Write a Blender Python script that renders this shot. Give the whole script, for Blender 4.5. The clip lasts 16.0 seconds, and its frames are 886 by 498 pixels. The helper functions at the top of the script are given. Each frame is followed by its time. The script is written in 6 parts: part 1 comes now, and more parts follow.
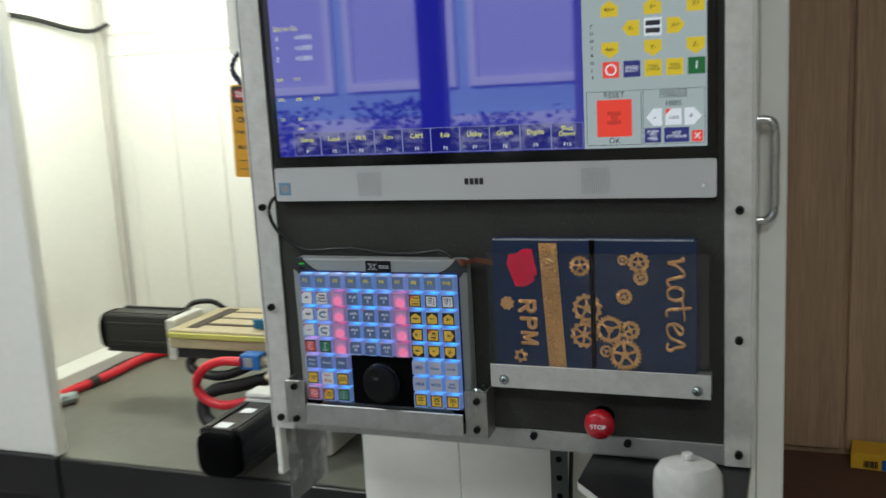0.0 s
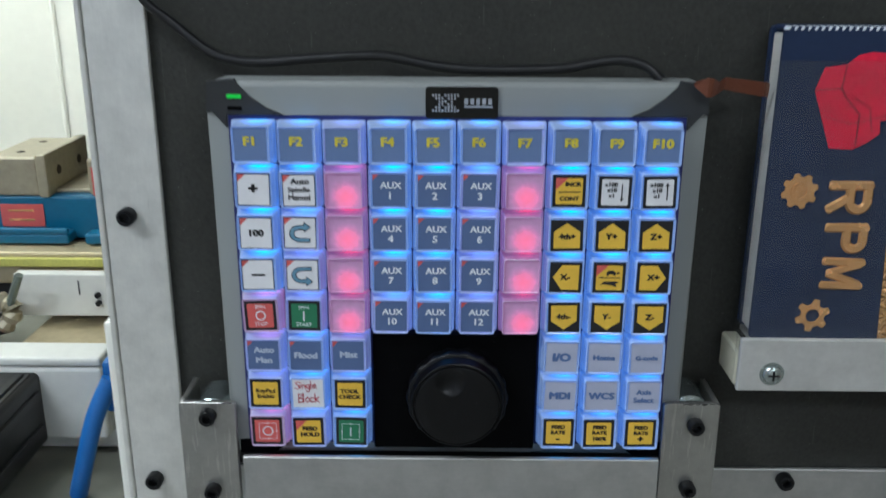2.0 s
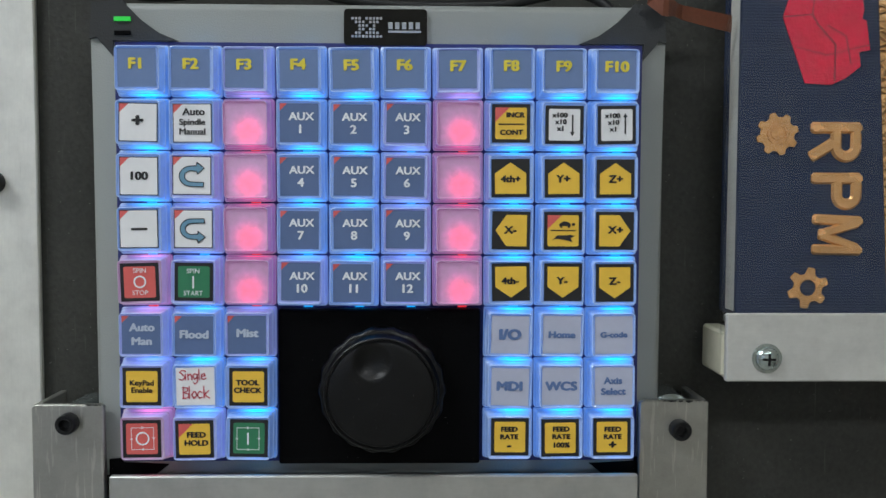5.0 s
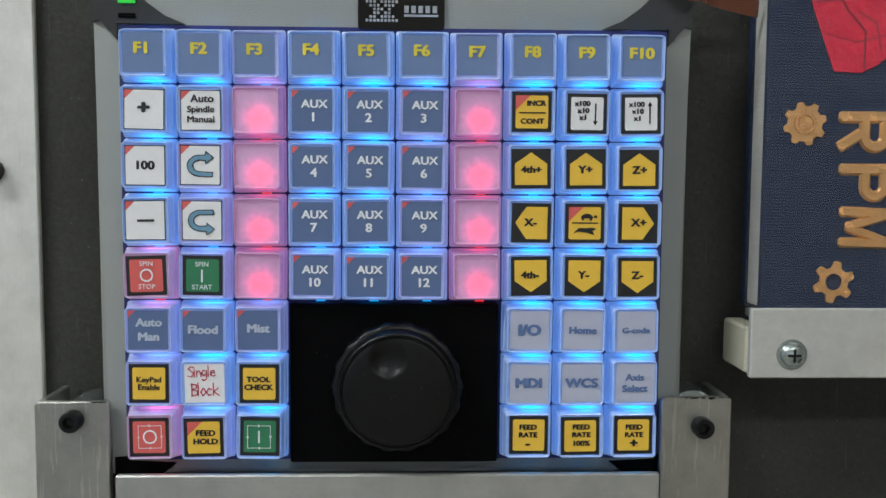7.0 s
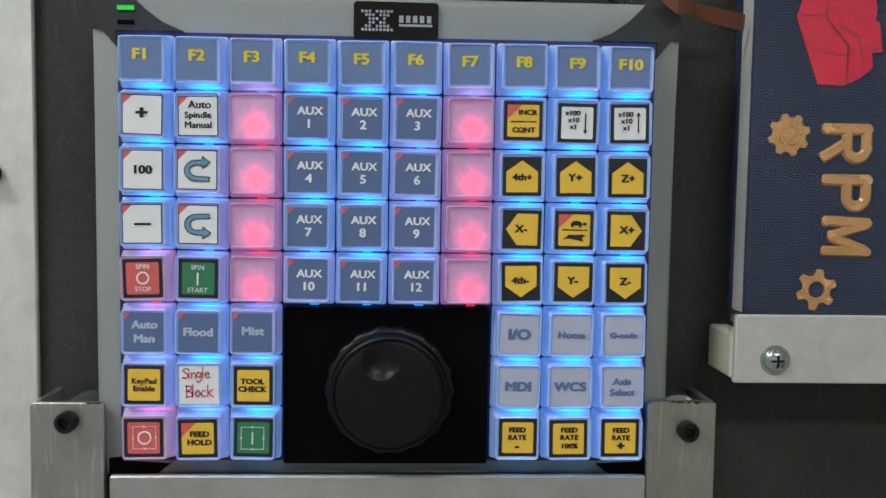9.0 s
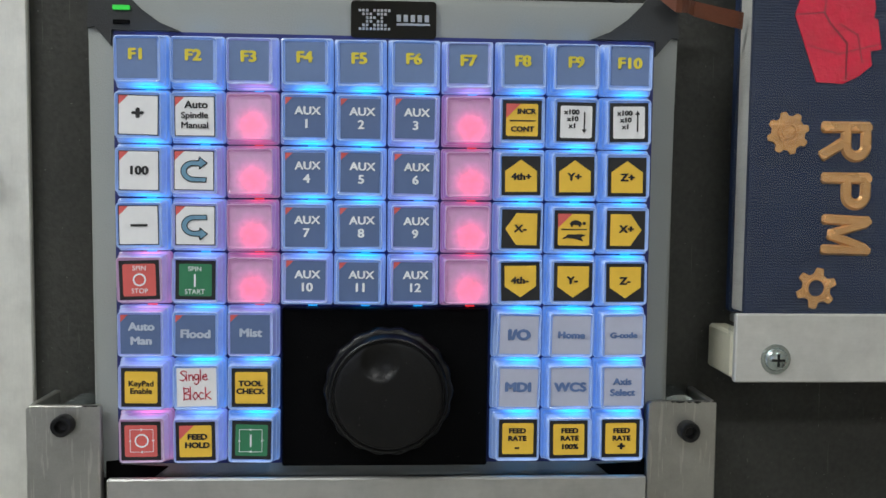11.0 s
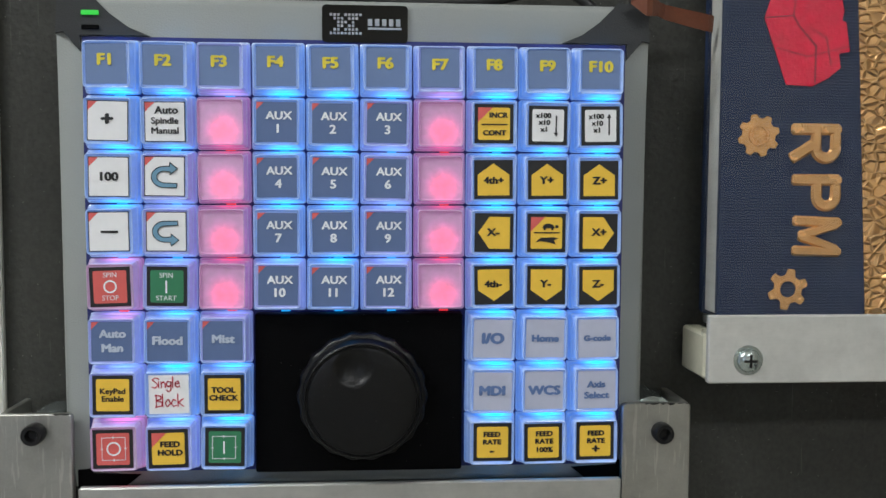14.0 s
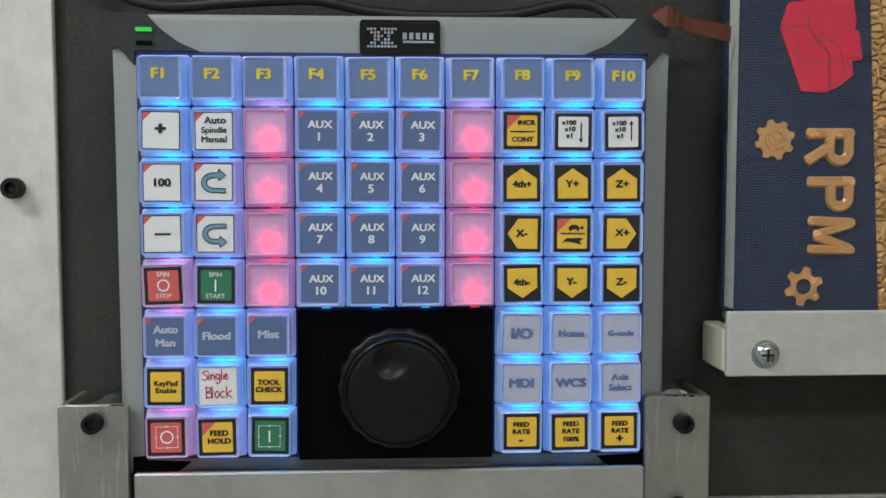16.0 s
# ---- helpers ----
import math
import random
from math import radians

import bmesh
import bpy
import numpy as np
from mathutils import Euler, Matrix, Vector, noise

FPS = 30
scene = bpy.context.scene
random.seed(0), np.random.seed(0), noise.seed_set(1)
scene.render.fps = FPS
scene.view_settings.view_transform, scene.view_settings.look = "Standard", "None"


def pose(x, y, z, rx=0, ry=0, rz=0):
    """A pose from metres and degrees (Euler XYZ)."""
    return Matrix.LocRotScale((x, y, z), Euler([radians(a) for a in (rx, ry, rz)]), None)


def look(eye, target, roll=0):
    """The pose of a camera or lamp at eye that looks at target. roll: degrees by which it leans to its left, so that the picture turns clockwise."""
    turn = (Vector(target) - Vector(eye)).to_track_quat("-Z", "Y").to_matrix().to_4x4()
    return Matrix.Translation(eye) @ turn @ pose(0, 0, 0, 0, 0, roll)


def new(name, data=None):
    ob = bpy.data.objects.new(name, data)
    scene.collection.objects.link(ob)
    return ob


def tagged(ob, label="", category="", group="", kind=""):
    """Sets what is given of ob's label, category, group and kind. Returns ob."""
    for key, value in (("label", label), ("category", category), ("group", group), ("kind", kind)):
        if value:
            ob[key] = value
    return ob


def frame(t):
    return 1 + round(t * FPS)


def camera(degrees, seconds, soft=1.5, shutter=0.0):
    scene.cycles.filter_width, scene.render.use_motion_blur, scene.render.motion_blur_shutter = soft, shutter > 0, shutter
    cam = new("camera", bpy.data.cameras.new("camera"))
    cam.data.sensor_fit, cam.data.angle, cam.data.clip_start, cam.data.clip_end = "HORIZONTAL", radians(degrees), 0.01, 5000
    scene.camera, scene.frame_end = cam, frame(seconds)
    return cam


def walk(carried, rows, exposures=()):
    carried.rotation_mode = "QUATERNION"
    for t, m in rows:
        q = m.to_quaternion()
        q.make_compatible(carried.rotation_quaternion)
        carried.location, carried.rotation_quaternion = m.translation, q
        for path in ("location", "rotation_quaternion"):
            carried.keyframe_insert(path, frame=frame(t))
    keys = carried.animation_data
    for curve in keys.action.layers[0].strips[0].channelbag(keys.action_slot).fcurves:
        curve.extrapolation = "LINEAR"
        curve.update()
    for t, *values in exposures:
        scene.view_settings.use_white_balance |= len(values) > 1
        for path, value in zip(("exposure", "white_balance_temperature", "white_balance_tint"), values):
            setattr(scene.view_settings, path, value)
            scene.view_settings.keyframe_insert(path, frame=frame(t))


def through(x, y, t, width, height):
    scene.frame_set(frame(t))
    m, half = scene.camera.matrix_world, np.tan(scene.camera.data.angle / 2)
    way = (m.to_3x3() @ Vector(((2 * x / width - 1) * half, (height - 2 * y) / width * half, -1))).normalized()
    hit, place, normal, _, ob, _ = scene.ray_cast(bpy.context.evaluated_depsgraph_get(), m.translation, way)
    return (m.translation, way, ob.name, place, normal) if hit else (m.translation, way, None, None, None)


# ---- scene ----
cam = camera(52.1, 16.0, 1.5, 0.35)
PATH = [
    (0, (0.412, -0.931, 1.427), (-0.264, 0.918, 1.075), -3.1),
    (0.5, (0.147, -0.707, 1.383), (-0.148, 1.231, 0.988), -2.1),
    (1, (0.055, -0.541, 1.343), (-0.107, 1.392, 0.856), -1.4),
    (1.5, (-0.02, -0.446, 1.316), (-0.043, 1.487, 0.803), -0.3),
    (2, (-0.003, -0.404, 1.292), (-0.016, 1.499, 0.676), 0.3),
    (2.5, (-0.029, -0.372, 1.23), (0.186, 1.511, 0.589), 1.7),
    (2.7, (-0.012, -0.4, 1.186), (0.175, 1.527, 0.685), 0.1),
    (3, (0.001, -0.412, 1.169), (0.13, 1.56, 0.86), 0.3),
    (3.5, (0.017, -0.41, 1.192), (0.046, 1.585, 1.06), 0.5),
    (4, (0.009, -0.381, 1.184), (0.044, 1.614, 1.052), 0.6),
    (4.5, (0.015, -0.365, 1.174), (0.049, 1.632, 1.062), 0.4),
    (4.7, (0.016, -0.363, 1.171), (0.055, 1.634, 1.06), 0.3),
    (7, (0.006, -0.349, 1.175), (0.075, 1.644, 1.018), 0.4),
    (7.5, (0.004, -0.353, 1.174), (0.078, 1.641, 1.033), 0.5),
    (8, (0.003, -0.355, 1.175), (0.086, 1.639, 1.043), 0.6),
    (8.5, (0.007, -0.357, 1.177), (0.082, 1.637, 1.035), 0.7),
    (9, (0.004, -0.355, 1.175), (0.101, 1.637, 1.033), 0.9),
    (9.2, (0.005, -0.355, 1.175), (0.104, 1.638, 1.043), 0.8),
    (11.3, (0.001, -0.353, 1.174), (0.116, 1.639, 1.037), 0.6),
    (11.5, (-0.001, -0.354, 1.174), (0.125, 1.638, 1.046), 0.4),
    (12, (-0.004, -0.356, 1.173), (0.128, 1.636, 1.041), 0.5),
    (12.5, (-0.004, -0.358, 1.174), (0.138, 1.634, 1.051), 0.4),
    (13, (-0.005, -0.355, 1.173), (0.138, 1.635, 1.044), 0.6),
    (13.5, (0.002, -0.355, 1.174), (0.155, 1.635, 1.048), 0.6),
    (14, (0.006, -0.353, 1.175), (0.153, 1.637, 1.042), 0.3),
    (14.5, (0.006, -0.358, 1.176), (0.126, 1.634, 1.042), -0.1),
    (15, (0.003, -0.361, 1.175), (0.126, 1.631, 1.04), -0.1),
    (15.5, (-0.001, -0.366, 1.175), (0.109, 1.627, 1.046), -0.0),
    (16, (0.001, -0.372, 1.176), (0.1, 1.621, 1.045), 0.0),
]
EXPOSURES = [(0, -0.42, 6200, 9), (0.5, -0.60, 5850, 9), (1.0, -0.18, 5850, 9), (1.5, -0.32, 5800, 9), (2.0, -0.22, 5750, 9), (2.5, -0.12, 5780, 10), (2.7, 0.14, 6000, 10), (3.0, 0.26, 6050, 10), (3.5, -0.12, 6050, 9), (4.0, -0.26, 6100, 9), (4.5, -0.12, 6150, 9), (7.0, 0.0, 6350, 9), (9.0, 0.0, 6400, 9), (11.5, 0.06, 6430, 10), (12.5, 0.03, 6430, 10), (14.5, 0.16, 6430, 10), (16.0, 0.03, 6430, 10)]
walk(cam, [(t, look(eye, target, roll)) for t, eye, target, roll in PATH], EXPOSURES)

# ---------- light ----------
world = bpy.data.worlds.new("world")
scene.world = world
world.use_nodes = True
wn = world.node_tree.nodes
sky = wn.new("ShaderNodeTexSky")
sky.sky_type = "NISHITA"
sky.sun_disc = False
sky.sun_elevation, sky.sun_rotation = radians(31), radians(349)
world.node_tree.links.new(sky.outputs[0], wn["Background"].inputs[0])
wn["Background"].inputs[1].default_value = 0.13
SUN = new("sun", bpy.data.lights.new("sun", "SUN"))
SUN.data.energy, SUN.data.angle, SUN.data.color = 5.0, radians(0.5), (1.0, 0.95, 0.88)
SUN.matrix_world = look((-2, -4, 6), (0, -14, 0))


def area(name, m, sx, sy, watts, colour):
    lamp = bpy.data.lights.new(name, "AREA")
    lamp.shape, lamp.size, lamp.size_y, lamp.energy, lamp.color = "RECTANGLE", sx, sy, watts, colour
    ob = new(name, lamp)
    ob.matrix_world = m
    return ob


# two unseen fill lamps, added and placed to brighten console and side wall
FILL_LIGHT = area("shop_light", look((-1.30, -0.85, 2.53), (-1.30, -0.85, 0)), 1.2, 0.30, 36, (0.945, 0.985, 0.985))
REAR_FILL = area("rear_shop_light", look((0.80, -1.90, 2.53), (0.80, -1.90, 0)), 1.2, 0.30, 20, (0.945, 0.985, 0.985))
BAY_LIGHT = area("enclosure_light", look((-0.75, 0.75, 1.93), (-0.75, 0.8, 0)), 0.9, 0.25, 13.5, (0.98, 1.0, 0.9))


# ---------- materials ----------
def srgb(r, g, b):
    return tuple((c / 255 / 12.92 if c / 255 <= 0.04045 else ((c / 255 + 0.055) / 1.055) ** 2.4) for c in (r, g, b)) + (1.0,)


def mat(name, colour, rough=0.5, metal=0.0, vary=0.12, scale=30.0, bump=0.0, fine=400.0, stretch=(1, 1, 1), spec=0.5, coat=0.0):
    """A paint, plastic or metal with clouding at one scale and grain and relief at a finer one."""
    m = bpy.data.materials.new(name)
    m.use_nodes = True
    n, l = m.node_tree.nodes, m.node_tree.links
    b = n["Principled BSDF"]
    b.inputs["Metallic"].default_value = metal
    b.inputs["Specular IOR Level"].default_value = spec
    b.inputs["Coat Weight"].default_value = coat
    co = n.new("ShaderNodeTexCoord")
    mp = n.new("ShaderNodeMapping")
    mp.inputs["Scale"].default_value = stretch
    l.new(co.outputs["Object"], mp.inputs["Vector"])
    big, small = n.new("ShaderNodeTexNoise"), n.new("ShaderNodeTexNoise")
    big.inputs["Scale"].default_value, small.inputs["Scale"].default_value = scale, fine
    big.inputs["Detail"].default_value, small.inputs["Detail"].default_value = 4, 3
    for t in (big, small):
        l.new(mp.outputs[0], t.inputs["Vector"])
    add = n.new("ShaderNodeMath")
    add.operation = "ADD"
    l.new(big.outputs["Fac"], add.inputs[0])
    l.new(small.outputs["Fac"], add.inputs[1])
    ramp = n.new("ShaderNodeMapRange")
    ramp.inputs["From Min"].default_value, ramp.inputs["From Max"].default_value = 0.6, 1.4
    ramp.inputs["To Min"].default_value, ramp.inputs["To Max"].default_value = 1 - vary, 1 + vary
    l.new(add.outputs[0], ramp.inputs["Value"])
    mul = n.new("ShaderNodeVectorMath")
    mul.operation = "SCALE"
    mul.inputs[0].default_value = colour[:3]
    l.new(ramp.outputs[0], mul.inputs["Scale"])
    l.new(mul.outputs[0], b.inputs["Base Color"])
    rr = n.new("ShaderNodeMapRange")
    rr.inputs["To Min"].default_value, rr.inputs["To Max"].default_value = max(0.02, rough - 0.08), min(1, rough + 0.08)
    l.new(big.outputs["Fac"], rr.inputs["Value"])
    l.new(rr.outputs[0], b.inputs["Roughness"])
    if bump:
        bp = n.new("ShaderNodeBump")
        bp.inputs["Strength"].default_value, bp.inputs["Distance"].default_value = bump, 0.001
        l.new(small.outputs["Fac"], bp.inputs["Height"])
        l.new(bp.outputs[0], b.inputs["Normal"])
    return m


def glow(name, colour, strength, base=(0.02, 0.02, 0.02, 1), rough=0.3, coat=0.0):
    m = bpy.data.materials.new(name)
    m.use_nodes = True
    b = m.node_tree.nodes["Principled BSDF"]
    b.inputs["Base Color"].default_value = base
    b.inputs["Roughness"].default_value = rough
    b.inputs["Emission Color"].default_value = colour
    b.inputs["Emission Strength"].default_value = strength
    b.inputs["Coat Weight"].default_value = coat
    b.inputs["Coat IOR"].default_value = 2.1
    b.inputs["Coat Roughness"].default_value = 0.02
    return m


def keycap(name, body, lit, spot, core, high, plastic=(0.38, 0.45, 0.55, 1)):
    """Clear keycap plastic, its light from within put in as emission: an even wash and bright places by the diodes."""
    m = bpy.data.materials.new(name)
    m.use_nodes = True
    n, l = m.node_tree.nodes, m.node_tree.links
    b = n["Principled BSDF"]
    b.inputs["Base Color"].default_value = plastic
    b.inputs["Roughness"].default_value = 0.16
    b.inputs["Coat Weight"].default_value = 0.25
    co = n.new("ShaderNodeTexCoord")
    dist = n.new("ShaderNodeVectorMath")
    dist.operation = "DISTANCE"
    dist.inputs[1].default_value = spot
    l.new(co.outputs["Object"], dist.inputs[0])
    fall = n.new("ShaderNodeMapRange")
    fall.interpolation_type = "SMOOTHERSTEP"
    fall.inputs["From Min"].default_value, fall.inputs["From Max"].default_value = 0.0, core
    fall.inputs["To Min"].default_value, fall.inputs["To Max"].default_value = 1, 0
    above = n.new("ShaderNodeVectorMath")
    above.operation = "DISTANCE"
    above.inputs[1].default_value = (0.002, 0.0094, -0.0085)
    l.new(co.outputs["Object"], above.inputs[0])
    least = n.new("ShaderNodeMath")
    least.operation = "MINIMUM"
    l.new(dist.outputs["Value"], least.inputs[0])
    l.new(above.outputs["Value"], least.inputs[1])
    l.new(least.outputs[0], fall.inputs["Value"])
    cloud = n.new("ShaderNodeTexNoise")
    cloud.inputs["Scale"].default_value = 420
    cloud.inputs["Detail"].default_value = 4
    oi, shift = n.new("ShaderNodeObjectInfo"), n.new("ShaderNodeVectorMath")
    shift.operation = "ADD"
    l.new(co.outputs["Object"], shift.inputs[0])
    l.new(oi.outputs["Random"], shift.inputs[1])
    l.new(shift.outputs[0], cloud.inputs["Vector"])
    mix = n.new("ShaderNodeMix")
    mix.data_type = "RGBA"
    mix.inputs["A"].default_value, mix.inputs["B"].default_value = body, lit
    l.new(fall.outputs[0], mix.inputs["Factor"])
    l.new(mix.outputs["Result"], b.inputs["Emission Color"])
    st = n.new("ShaderNodeMapRange")
    st.inputs["To Min"].default_value, st.inputs["To Max"].default_value = BACKLIGHT, high
    l.new(fall.outputs[0], st.inputs["Value"])
    wob = n.new("ShaderNodeMapRange")
    wob.inputs["To Min"].default_value, wob.inputs["To Max"].default_value = 0.45, 1.55
    l.new(cloud.outputs["Fac"], wob.inputs["Value"])
    mm = n.new("ShaderNodeMath")
    mm.operation = "MULTIPLY"
    l.new(st.outputs[0], mm.inputs[0])
    l.new(wob.outputs[0], mm.inputs[1])
    l.new(mm.outputs[0], b.inputs["Emission Strength"])
    return m


def clear(name, tint=(1, 1, 1, 1), rough=0.02, through=0.88, veil=0.0, size=24):
    """Thin clear sheet: mostly see-through, with a glossy face and a faint haze of scratches."""
    m = bpy.data.materials.new(name)
    m.use_nodes = True
    n, l = m.node_tree.nodes, m.node_tree.links
    n.remove(n["Principled BSDF"])
    tr, gl, df = n.new("ShaderNodeBsdfTransparent"), n.new("ShaderNodeBsdfGlossy"), n.new("ShaderNodeBsdfDiffuse")
    tr.inputs[0].default_value = tint
    gl.inputs["Roughness"].default_value = rough
    fr = n.new("ShaderNodeFresnel")
    fr.inputs["IOR"].default_value = 1.45
    a, c = n.new("ShaderNodeMixShader"), n.new("ShaderNodeMixShader")
    haze = n.new("ShaderNodeTexNoise")
    haze.inputs["Scale"].default_value = size
    haze.inputs["Detail"].default_value = 6
    hz = n.new("ShaderNodeMapRange")
    hz.inputs["From Min"].default_value, hz.inputs["From Max"].default_value = 0.45, 0.75
    hz.inputs["To Min"].default_value, hz.inputs["To Max"].default_value = veil, 1 - through
    l.new(haze.outputs["Fac"], hz.inputs["Value"])
    l.new(hz.outputs[0], a.inputs["Fac"])
    l.new(tr.outputs[0], a.inputs[1])
    l.new(df.outputs[0], a.inputs[2])
    l.new(fr.outputs[0], c.inputs["Fac"])
    l.new(a.outputs[0], c.inputs[1])
    l.new(gl.outputs[0], c.inputs[2])
    l.new(c.outputs[0], n["Material Output"].inputs["Surface"])
    return m


